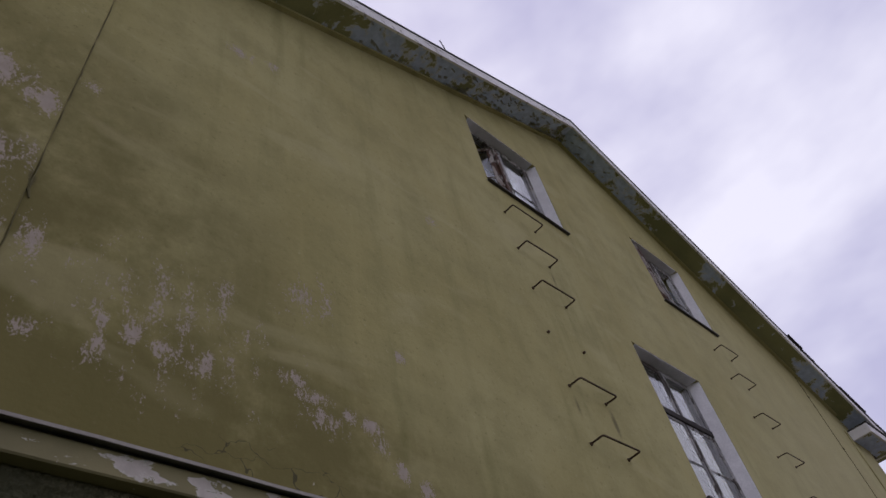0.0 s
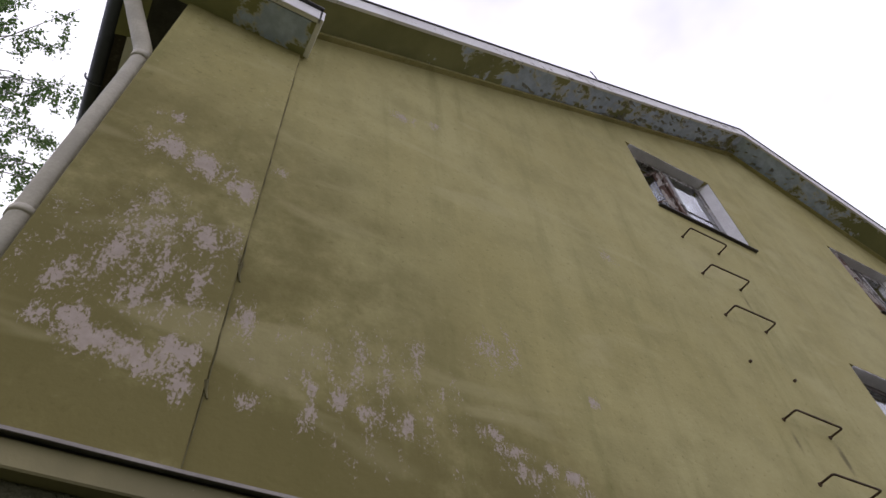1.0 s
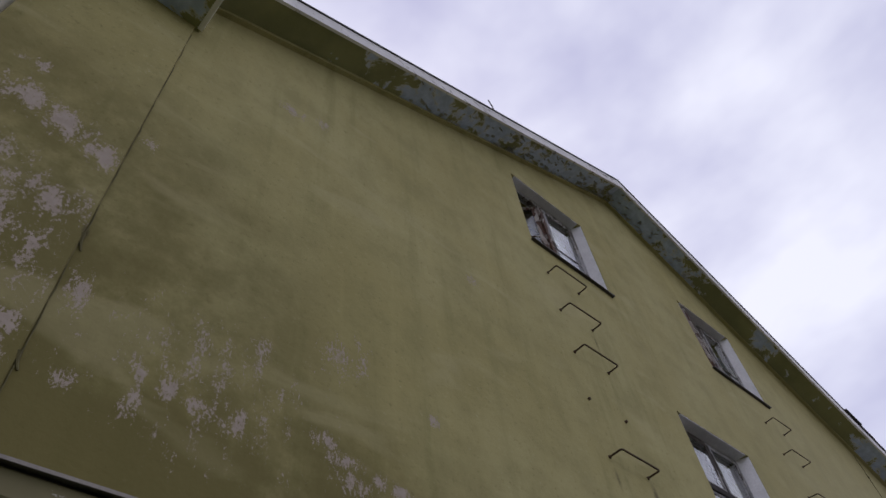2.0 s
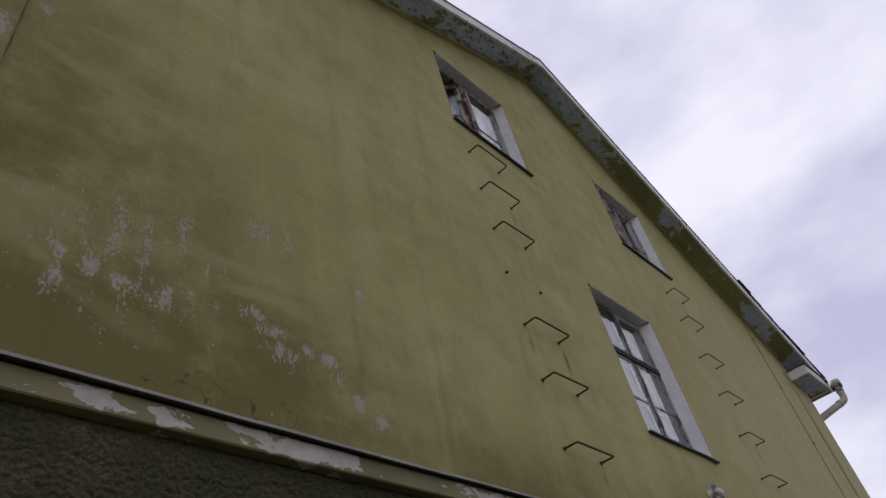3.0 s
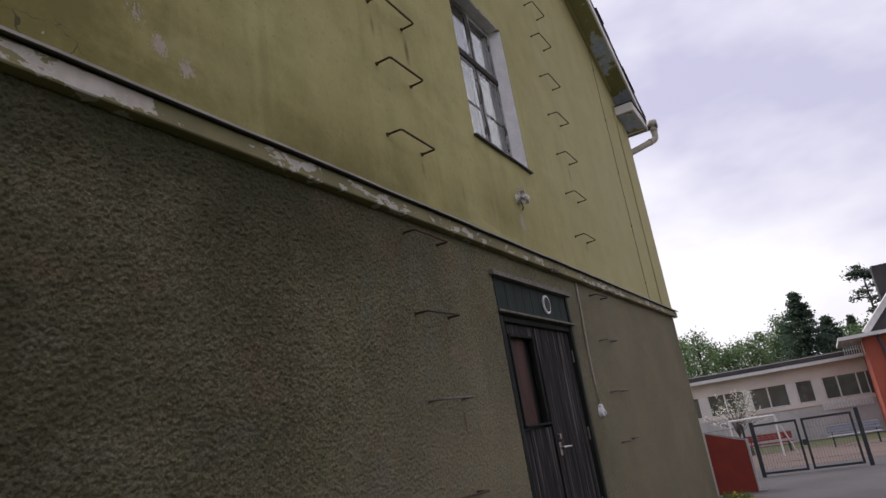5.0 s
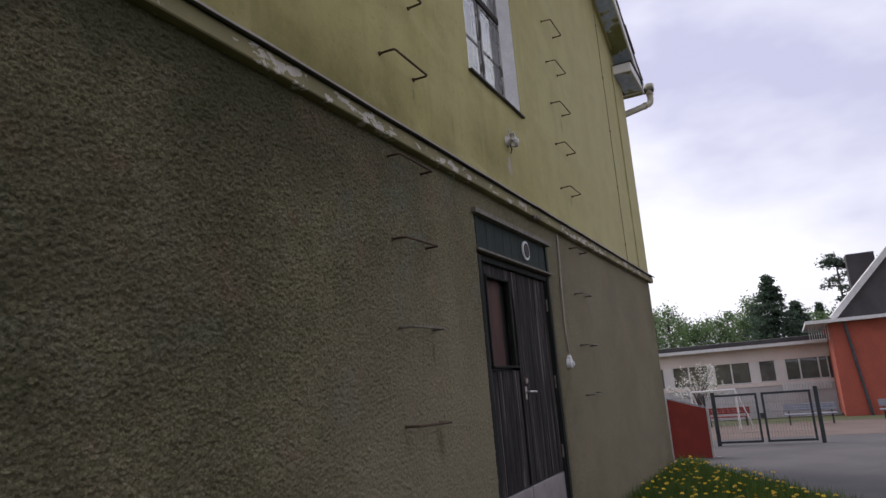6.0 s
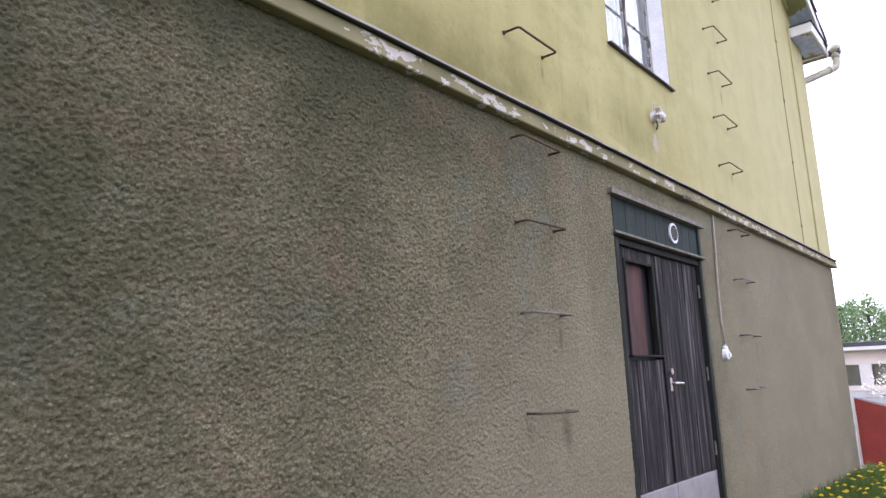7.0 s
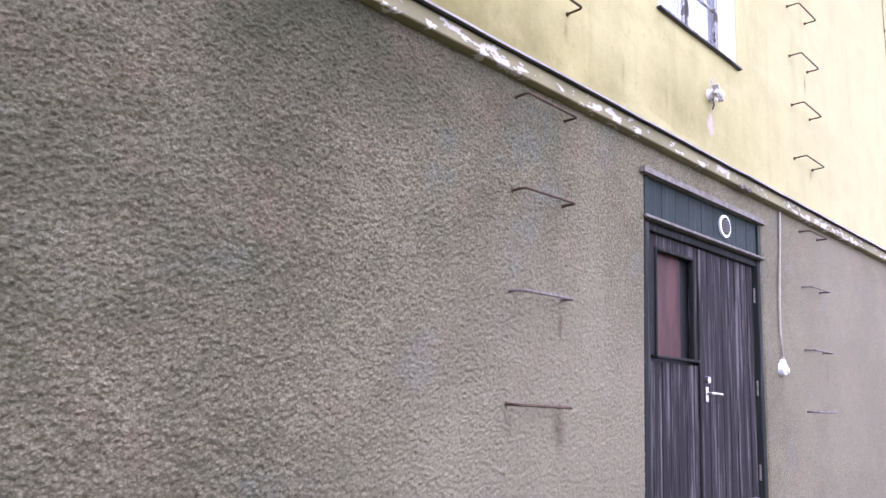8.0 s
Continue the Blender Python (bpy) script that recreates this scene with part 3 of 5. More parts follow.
def value_noise(x, z, seed):
    """Smooth random heights on a unit lattice."""
    table = np.random.RandomState(seed).rand(256, 256)
    xi, zi = np.floor(x).astype(int), np.floor(z).astype(int)
    fx, fz = x - xi, z - zi
    fx, fz = fx * fx * (3 - 2 * fx), fz * fz * (3 - 2 * fz)

    def at(a, b):
        return table[a % 256, b % 256]
    return (at(xi, zi) * (1 - fx) + at(xi + 1, zi) * fx) * (1 - fz) + (at(xi, zi + 1) * (1 - fx) + at(xi + 1, zi + 1) * fx) * fz


def pebble_heights(x, z, cell, seed):
    """Heights, 0 to 1, of stones of mixed size thrown one by one into a lattice of cells."""
    rng = np.random.RandomState(seed)
    px, pz, pr, ph = rng.rand(4, 509, 509)
    u, v = x / cell, z / cell
    xi, zi = np.floor(u).astype(int), np.floor(v).astype(int)
    out = np.zeros_like(x)
    for i in (-1, 0, 1):
        for j in (-1, 0, 1):
            a, b = (xi + i) % 509, (zi + j) % 509
            r = 0.38 + 0.45 * pr[a, b] ** 2
            d2 = ((u - xi - i - px[a, b]) ** 2 + ((v - zi - j - pz[a, b]) * 1.15) ** 2) / (r * r)
            out = np.maximum(out, (0.35 + 0.65 * ph[a, b]) * np.clip(1 - d2, 0, 1) ** 0.45)
    return out


def pebbled_sheet(x0, x1, z0, z1, step):
    """A sheet of roughcast, stones of one to two centimetres thrown on the wall."""
    nx, nz = int((x1 - x0) / step) + 1, int((z1 - z0) / step) + 1
    gx, gz = np.meshgrid(np.linspace(x0, x1, nx), np.linspace(z0, z1, nz))
    wx, wz = gx + 0.010 * value_noise(gx / 0.021 + 40, gz / 0.021, 8), gz + 0.010 * value_noise(gx / 0.021 + 40, gz / 0.021, 9)
    h = 0.5 * pebble_heights(wx + 30, wz + 30, 0.0125, 3) + 0.6 * pebble_heights(wx + 31, wz + 33, 0.021, 4) + 0.22 * value_noise(gx / 0.08 + 40, gz / 0.07 + 5, 5)
    depth = np.interp(gx, [-1.5, 1.3, 3.2], [0.0165, 0.0085, 0.004])
    edge = np.minimum(np.where(x0 == 0, 1.0, gx - x0), np.where(x1 == 0, 1.0, x1 - gx))
    edge = np.minimum(edge, np.minimum(gz - z0, z1 - gz))
    y = -0.004 - np.where(edge < 0.002, 0.0, h * depth)
    verts = np.stack([gx, y, gz], -1).reshape(-1, 3)
    idx = np.arange(nx * nz).reshape(nz, nx)
    faces = np.stack([idx[:-1, :-1], idx[:-1, 1:], idx[1:, 1:], idx[1:, :-1]], -1).reshape(-1, 4)
    mesh = bpy.data.meshes.new("roughcast")
    mesh.from_pydata(verts.tolist(), [], faces.tolist())
    mesh.materials.append(M["roughcast"])
    mesh.shade_smooth()
    return mesh


lower = tagged(part("wall_lower", pierced(lambda x: ZL, XL, XR, -0.3, [(DOOR[0], DOOR[1], DOOR[2], DOOR[3])], WALL, 0.0), "roughcast"),
               "grey-brown roughcast render lower wall", "wall", kind="structure")
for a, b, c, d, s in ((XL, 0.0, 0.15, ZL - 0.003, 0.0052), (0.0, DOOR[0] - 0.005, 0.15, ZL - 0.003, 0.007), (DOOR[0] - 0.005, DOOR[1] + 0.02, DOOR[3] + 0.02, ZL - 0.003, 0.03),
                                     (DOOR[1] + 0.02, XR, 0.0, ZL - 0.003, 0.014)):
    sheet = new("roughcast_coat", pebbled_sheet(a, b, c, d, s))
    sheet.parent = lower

# other walls, floors and ceiling close the house
for name, a, b in (("wall_west", (XL, WALL, -0.3), (XL + WALL, DEPTH - WALL, 6.8)), ("wall_east", (XR - WALL, WALL, -0.3), (XR, DEPTH - WALL, 6.8)), ("wall_north", (XL, DEPTH - WALL, -0.3), (XR, DEPTH, 6.8))):
    tagged(part(name, boxed(a, b), "paint"), "olive-yellow painted plaster side wall", "wall", kind="structure")
tagged(part("floor", boxed((XL + WALL, WALL, 0.1), (XR - WALL, DEPTH - WALL, 0.3)), "inside"), "bare ground floor inside the house", "floor", kind="structure")
tagged(part("floor_upper", boxed((XL + WALL, WALL, 3.2), (XR - WALL, DEPTH - WALL, 3.45)), "inside"), "bare upper floor inside the house", "floor", kind="structure")
tagged(part("floor_attic", boxed((XL + WALL, WALL, 6.5), (XR - WALL, DEPTH - WALL, 6.75)), "inside"), "bare attic floor inside the house", "floor", kind="structure")
tagged(part("partition", boxed((XL + WALL, 3.2, 0.3), (XR - WALL, 3.35, 6.5)), "inside"), "bare plaster partition wall inside", "wall", kind="structure")


# ---- string course with its flashing ----
def string_course():
    bm = bmesh.new()
    box(bm, (XL - 0.07, -0.072, 3.068), (XR + 0.09, 0.0, 3.163), 0.006)
    tagged(part("ledge", bm, "ledge"), "plaster string course, olive paint flaked to pale render", "ledge", kind="structure")
    prof = [(0.002, 3.194), (-0.104, 3.178), (-0.108, 3.162), (-0.104, 3.161), (-0.101, 3.173), (0.002, 3.188)]
    bm = bmesh.new()
    rng = random.Random(4)
    n = 60
    rows = []
    for i in range(n + 1):
        x = XL - 0.09 + (XR - XL + 0.21) * i / n
        sag = rng.uniform(-0.003, 0.003)
        rows.append([bm.verts.new((x, y, z + sag)) for y, z in prof])
    for a, b in zip(rows, rows[1:]):
        for j in range(len(prof)):
            bm.faces.new((a[j], a[(j + 1) % len(prof)], b[(j + 1) % len(prof)], b[j]))
    bm.faces.new(rows[0][::-1])
    bm.faces.new(rows[-1])
    bmesh.ops.recalc_face_normals(bm, faces=bm.faces)
    tagged(part("ledge_flashing", bm, "flashing"), "thin grey sheet-metal flashing on the string course", "flashing", kind="structure")
    # added dark strip that draws the shadow gap under the flashing overhang
    tagged(part("ledge_shadow_strip", boxed((XL - 0.05, -0.060, 3.1635), (XR + 0.07, 0.0, 3.175)), "metal_dark"), "dark strip standing for the shadow gap below the flashing", "trim", kind="structure")


string_course()


def wall_seam():
    """The dirty open joint between the gable plaster and its corner strip."""
    rng = random.Random(41)
    z, pts = 3.2, []
    while z < 6.78:
        pts.append((-3.730 + rng.uniform(-0.005, 0.005), -0.004, z))
        z += rng.uniform(0.05, 0.14)
    bm = tube(pts, 0.0032, 6)
    for a, b in ((4.31, 4.22), (3.62, 3.55)):
        tube([(-3.735, -0.018, a), (-3.728, -0.008, (a + b) / 2), (-3.712, -0.004, b)], 0.011, 6, bm, 0.004)
    tagged(part("wall_seam", bm, "seam_dirt"), "dark dirty joint beside the plaster corner strip", "joint", kind="structure")


def ledge_break():
    """A broken lump of mortar on the lower edge of the string course."""
    rng = random.Random(42)
    bm = bmesh.new()
    for i in range(7):
        c = (2.60 + 0.03 * i + rng.uniform(-0.01, 0.01), -0.066 + rng.uniform(-0.008, 0.008), 3.072 + rng.uniform(-0.012, 0.014))
        bmesh.ops.create_icosphere(bm, subdivisions=1, radius=rng.uniform(0.014, 0.026), matrix=Matrix.Translation(c) @ Matrix.Rotation(rng.uniform(0, 3), 4, "Y"))
    tagged(part("ledge_break", bm, "landing"), "dark broken mortar lump under the string course", "trim", kind="structure")


wall_seam()
ledge_break()


# ---- the roof ----
def rake(side, y0, y1, up0, up1, xin=None, xout=None):
    """A slab that follows one slope of the roof, between heights up0 and up1 over the roofline."""
    a = XM if xin is None else xin
    b = (XL - EAVE_W if side < 0 else XR + EAVE_E) if xout is None else xout
    return prism([(a, roofline(a) + up0), (b, roofline(b) + up0), (b, roofline(b) + up1), (a, roofline(a) + up1)], y0, y1)


for side, tag in ((-1, "west"), (1, "east")):
    tagged(part("soffit_" + tag, rake(side, -OVER + 0.03, WALL, 0.0, 0.03), "soffit"), "dark olive rake soffit, paint peeled to blue-grey", "soffit", kind="structure")
    tagged(part("fascia_" + tag, rake(side, -OVER, -OVER + 0.028, -0.014, 0.170), "fascia"), "white painted rake fascia board, weathered", "fascia", kind="structure")
    tagged(part("roof_deck_" + tag, rake(side, -OVER + 0.03, DEPTH + OVER, 0.034, 0.16), "frame_dark"), "dark boarded roof deck", "roof", kind="structure")
    tagged(part("roof_edge_" + tag, rake(side, -OVER - 0.014, -OVER + 0.10, 0.172, 0.186), "metal_dark"), "dark sheet-metal roof edge", "roof trim", kind="structure")
    tagged(part("soffit_moulding_" + tag, rake(side, -0.045, 0.0, -0.045, -0.002, xout=-3.69 if side < 0 else 8.29), "paint"), "olive plaster moulding below the soffit", "moulding", kind="structure")


def tiles():
    """Courses of roof tiles; those along the gable edge are objects of their own."""
    rng = random.Random(2)
    run, wide = 0.34, 0.32
    angle = math.atan(SLOPE)
    base = bmesh.new()
    box(base, (-wide / 2, -run * 0.62, 0.0), (wide / 2, run * 0.5, 0.020), 0.004)
    mesh = bpy.data.meshes.new("tile")
    base.to_mesh(mesh)
    base.free()
    mesh.materials.append(M["roof"])
    for side, tag in ((-1, "west"), (1, "east")):
        roof = tagged(part("roof_tiles_" + tag, rake(side, -OVER + 0.101, DEPTH + OVER, 0.180, 0.186), "roof"), "dark weathered roof tiles, lifted at the gable edge", "roof", kind="structure")
        length = (XM - XL + EAVE_W) / math.cos(angle) if side < 0 else (XR + EAVE_E - XM) / math.cos(angle)
        for c in range(int(length / run)):
            d = (c + 0.5) * run
            for k in range(2):
                x = XM + side * d * math.cos(angle)
                z = roofline(x) + 0.196 + rng.uniform(0, 0.012)
                t = new("tile", mesh)
                t.parent = roof
                lift = -10 + rng.uniform(-2, 4)
                m = Matrix.Translation((x, -OVER + (-0.025 if side > 0 and x > 6.9 else 0.10) + wide * (k + 0.5) + rng.uniform(-0.02, 0.01), z)) @ Matrix.Rotation(side * angle, 4, "Y") @ Matrix.Rotation(math.pi / 2 * side, 4, "Z") @ Matrix.Rotation(radians(lift * 0.35), 4, "X")
                t.matrix_basis = m


tiles()


def eave_return(side):
    """The boxed end of the eaves, which turns the corner on to the gable."""
    tag = "west" if side < 0 else "east"
    inner = -3.70 if side < 0 else 8.28
    outer = XL - EAVE_W + 0.10 if side < 0 else XR + 0.44
    z = 6.80
    t = thing("eave_return", "boxed eave return, white edges, dark peeling underside", "eave box", "eave returns")
    lo, hi = sorted((inner, outer))
    part("underside", boxed((lo + 0.04, -OVER + 0.05, z), (hi, -0.001, z + 0.02)), "soffit", t, "dark olive peeling underside")
    part("end_board", boxed((inner - 0.02, -OVER, z - 0.012), (inner + 0.02, -0.023, z + 0.15), 0.004), "fascia", t, "white painted board")
    part("front_board", boxed((lo + 0.021, -OVER, z - 0.012), (hi, -OVER + 0.04, z + 0.15), 0.004), "fascia", t, "white painted board")
    part("cap", boxed((lo - 0.035, -OVER - 0.025, z + 0.152), (hi, -0.023, z + 0.17), 0.003), "metal_dark", t, "dark sheet-metal cap")
    part("eave_soffit", boxed((outer, 0.0, z), (XL - 0.001 if side < 0 else XR + 0.001, DEPTH, z + 0.02)), "metal_dark", t, "dark eave boarding")
    part("eave_fascia", boxed((outer - 0.03, -OVER + 0.05, z - 0.01), (outer + 0.03, DEPTH, z + 0.16)), "fascia", t, "white eave board")


eave_return(-1)
eave_return(1)


def gutter(side):
    """A half-round gutter along the eaves, with brackets, and a rainwater pipe."""
    x0 = XL - EAVE_W - 0.06 if side < 0 else XR + EAVE_E + 0.14
    t = thing("gutter", "dark grey half-round metal gutter along the eaves", "gutter", "gutters")
    bm = bmesh.new()
    rings = []
    for y in (-OVER - (0.02 if side < 0 else 0.16), 2, 5, 8, DEPTH + 0.3):
        rings.append([bm.verts.new((x0 + 0.075 * math.cos(a), y, 6.90 + 0.085 * math.sin(a))) for a in [math.pi + math.pi * j / 10 for j in range(11)]])
        rings[-1] += [bm.verts.new((x0 + 0.070 * math.cos(a), y, 6.90 + 0.080 * math.sin(a))) for a in [2 * math.pi - math.pi * j / 10 for j in range(11)]]
    for a, b in zip(rings, rings[1:]):
        for j in range(22):
            bm.faces.new((a[j], a[(j + 1) % 22], b[(j + 1) % 22], b[j]))
    bm.faces.new(rings[0])
    bm.faces.new(rings[-1])
    bmesh.ops.recalc_face_normals(bm, faces=bm.faces)
    part("trough", bm, "gutter", t, smooth=True)
    for y in (0.9, 2.6, 4.3, 6.0, 7.7, 9.4):
        part("bracket", tube([(x0 + 0.095 * math.cos(a), y, 6.905 + 0.095 * math.sin(a)) for a in [math.pi + math.pi * j / 8 for j in range(9)]], 0.009, 6), "gutter", t)
    return t, x0


def downpipe(points, radius, collars):
    t = thing("downpipe", "cream painted round metal rainwater pipe with collars", "downpipe", "rainwater pipes")
    part("pipe", tube(eased(points, 0.09, 5), radius, 16), "pipe", t, smooth=True)
    for p, q in collars:
        part("collar", tube([p, q], radius + 0.008, 16), "pipe", t, "pipe collar", smooth=True)
    return t


gutter(-1)
gutter(1)
pw = XL - 0.065
downpipe([(XL - EAVE_W + 0.02, 0.02, 6.86), (XL - EAVE_W + 0.02, 0.02, 6.70), (pw, 0.07, 5.98), (pw, 0.07, 0.25)], 0.055,
         [((pw, 0.07, 5.93), (pw, 0.07, 5.86)), ((pw, 0.07, 4.26), (pw, 0.07, 4.22)), ((pw, 0.07, 2.2), (pw, 0.07, 2.16))])
pe = XR + 0.085
po = XR + EAVE_E + 0.14
downpipe([(po, -0.42, 6.93), (po, -0.42, 6.60), (pe, 0.11, 6.27), (pe, 0.11, 0.25)], 0.060,
         [((po, -0.42, 6.90), (po, -0.42, 6.76)), ((po - 0.10, -0.33, 6.545), (po - 0.13, -0.305, 6.525))])
part("outlet_funnel", tube([(po, -0.42, 6.98), (po, -0.42, 6.86)], 0.095, 16), "pipe", thing("rainwater_outlet", "pale metal rainwater funnel under the gutter end", "gutter outlet"), smooth=True)
t = thing("roof_wire", "short bent wire on the roof edge", "wire")
part("wire", tube([(-0.55, -OVER + 0.02, roofline(-0.55) + 0.17), (-0.60, -OVER, roofline(-0.55) + 0.26), (-0.68, -OVER - 0.02, roofline(-0.55) + 0.30)], 0.007, 6), "metal_dark", t)


def paint_flakes():
    """Sheets of old paint that curl off the soffit towards the ridge."""
    rng = random.Random(31)
    bm = bmesh.new()
    for _ in range(170):
        x = rng.triangular(-2.2, 4.6, 1.3)
        y = -0.045 - 0.26 * rng.random() ** 2.2
        z = roofline(x) - 0.002
        w, run, curl = rng.uniform(0.012, 0.05), rng.uniform(0.015, 0.05), rng.uniform(0.6, 1.6)
        turn, rows = rng.uniform(-0.6, 0.6), []
        for j in range(4):
            a = curl * j / 3
            back, drop = run * math.sin(a) / curl, run * (1 - math.cos(a)) / curl
            half = w * (1 - 0.22 * j * rng.random())
            for side in (-1, 1):
                px, py = side * half, -back
                rows.append(bm.verts.new((x + px * math.cos(turn) - py * math.sin(turn), y + px * math.sin(turn) + py * math.cos(turn), z - drop - SLOPE * abs(px) * 0.3)))
        for j in range(3):
            bm.faces.new((rows[2 * j], rows[2 * j + 1], rows[2 * j + 3], rows[2 * j + 2]))
    bmesh.ops.solidify(bm, geom=list(bm.faces), thickness=0.0015)
    tagged(part("paint_flakes", bm, "flake"), "pale curled flakes of old paint hanging from the soffit", "paint flakes", kind="stuff")


paint_flakes()


# ---- windows ----
def window(key, label, recess=0.11, f=0.05):
    x0, x1, z0, z1 = WINDOWS[key]
    t = thing("window_" + {"A": "1", "B": "2", "C": "3"}[key], label, "window", kind="structure")
    e = 0.012
    w = 0.065
    deep = recess + 0.1
    for plan in ([(x0 + 0.003, 0.003), (x0 + w, recess), (x0 + w, deep), (x0 + 0.003, deep)], [(x1 - 0.003, 0.003), (x1 - 0.003, deep), (x1 - w, deep), (x1 - w, recess)]):
        bm = bmesh.new()
        lo = [bm.verts.new((x, y, z0 + 0.02)) for x, y in plan]
        hi = [bm.verts.new((x, y, z1 - 0.002)) for x, y in plan]
        bm.faces.new(lo[::-1])
        bm.faces.new(hi)
        for q in range(4):
            bm.faces.new((lo[q], lo[(q + 1) % 4], hi[(q + 1) % 4], hi[q]))
        bmesh.ops.recalc_face_normals(bm, faces=bm.faces)
        part("reveal", bm, "reveal", t, "white painted window reveal")
    part("reveal", boxed((x0 + w + 0.001, 0.003, z1 - e), (x1 - w - 0.001, deep, z1 - 0.003)), "reveal", t, "white painted window reveal")
    sill = prism([(x0 - 0.02, z0 + 0.004), (x0 + 0.4, z0 - 0.004), (x1 - 0.3, z0 + 0.003), (x1 + 0.03, z0 - 0.010), (x1 + 0.03, z0 + 0.006), (x0 - 0.02, z0 + 0.018)], -0.035, 0.0)
    box(sill, (x0 + 0.013, 0.0, z0 + 0.002), (x1 - 0.013, recess + 0.05, z0 + 0.030))
    part("window_sill", sill, "metal_dark", t, "dark sheet-metal sill, edge bent")
    y0, y1 = recess, recess + 0.07
    a0, a1, c0, c1 = x0 + w + 0.001, x1 - w - 0.001, z0 + 0.031, z1 - e - 0.001
    mat = "frame_white"
    for a, b in (((a0, y0, c0), (a0 + f, y1, c1)), ((a1 - f, y0, c0), (a1, y1, c1)), ((a0 + f, y0, c1 - f), (a1 - f, y1, c1)), ((a0 + f, y0, c0), (a1 - f, y1, c0 + f))):
        part("window_frame", box(bmesh.new(), a, b, 0.006), mat, t, "weathered frame piece")
    return t, (a0 + f, a1 - f, c0 + f, c1 - f), (y0, y1)


def sash(parent, x0, x1, z0, z1, y, mat, bars=(), w=0.045, m=None, pane=True, label=""):
    """A casement with its four rails, glazing bars at the given heights, and panes."""
    s = None
    bm = bmesh.new()
    for a, b in (((x0, y, z0), (x0 + w, y + 0.04, z1)), ((x1 - w, y, z0), (x1, y + 0.04, z1)), ((x0 + w, y, z0), (x1 - w, y + 0.04, z0 + w)), ((x0 + w, y, z1 - w), (x1 - w, y + 0.04, z1))):
        box(bm, a, b, 0.004)
    for z in bars:
        box(bm, (x0 + w, y + 0.001, z - 0.009), (x1 - w, y + 0.006, z + 0.009), 0.001)
        box(bm, (x0 + w, y + 0.012, z - 0.009), (x1 - w, y + 0.034, z + 0.009), 0.003)
    if m is not None:
        bmesh.ops.transform(bm, matrix=m, verts=bm.verts)
    s = part("sash", bm, mat, parent, label)
    if pane:
        zs = [z0 + w, *bars, z1 - w]
        for a, b in zip(zs, zs[1:]):
            g = boxed((x0 + w, y + 0.007, a + 0.002), (x1 - w, y + 0.011, b - 0.002))
            if m is not None:
                bmesh.ops.transform(g, matrix=m, verts=g.verts)
            p = part("pane", g, "glass", s)
            p.visible_shadow = False
            g = boxed((x0 + w, y + 0.060, a + 0.012), (x1 - w, y + 0.064, b - 0.012))
            if m is not None:
                bmesh.ops.transform(g, matrix=m, verts=g.verts)
            p = part("inner_pane", g, "glass", s)
            p.visible_shadow = False
    return s


def hinge(x, y, turn):
    return Matrix.Translation((x, y, 0)) @ Matrix.Rotation(radians(turn), 4, "Z") @ Matrix.Translation((-x, -y, 0))


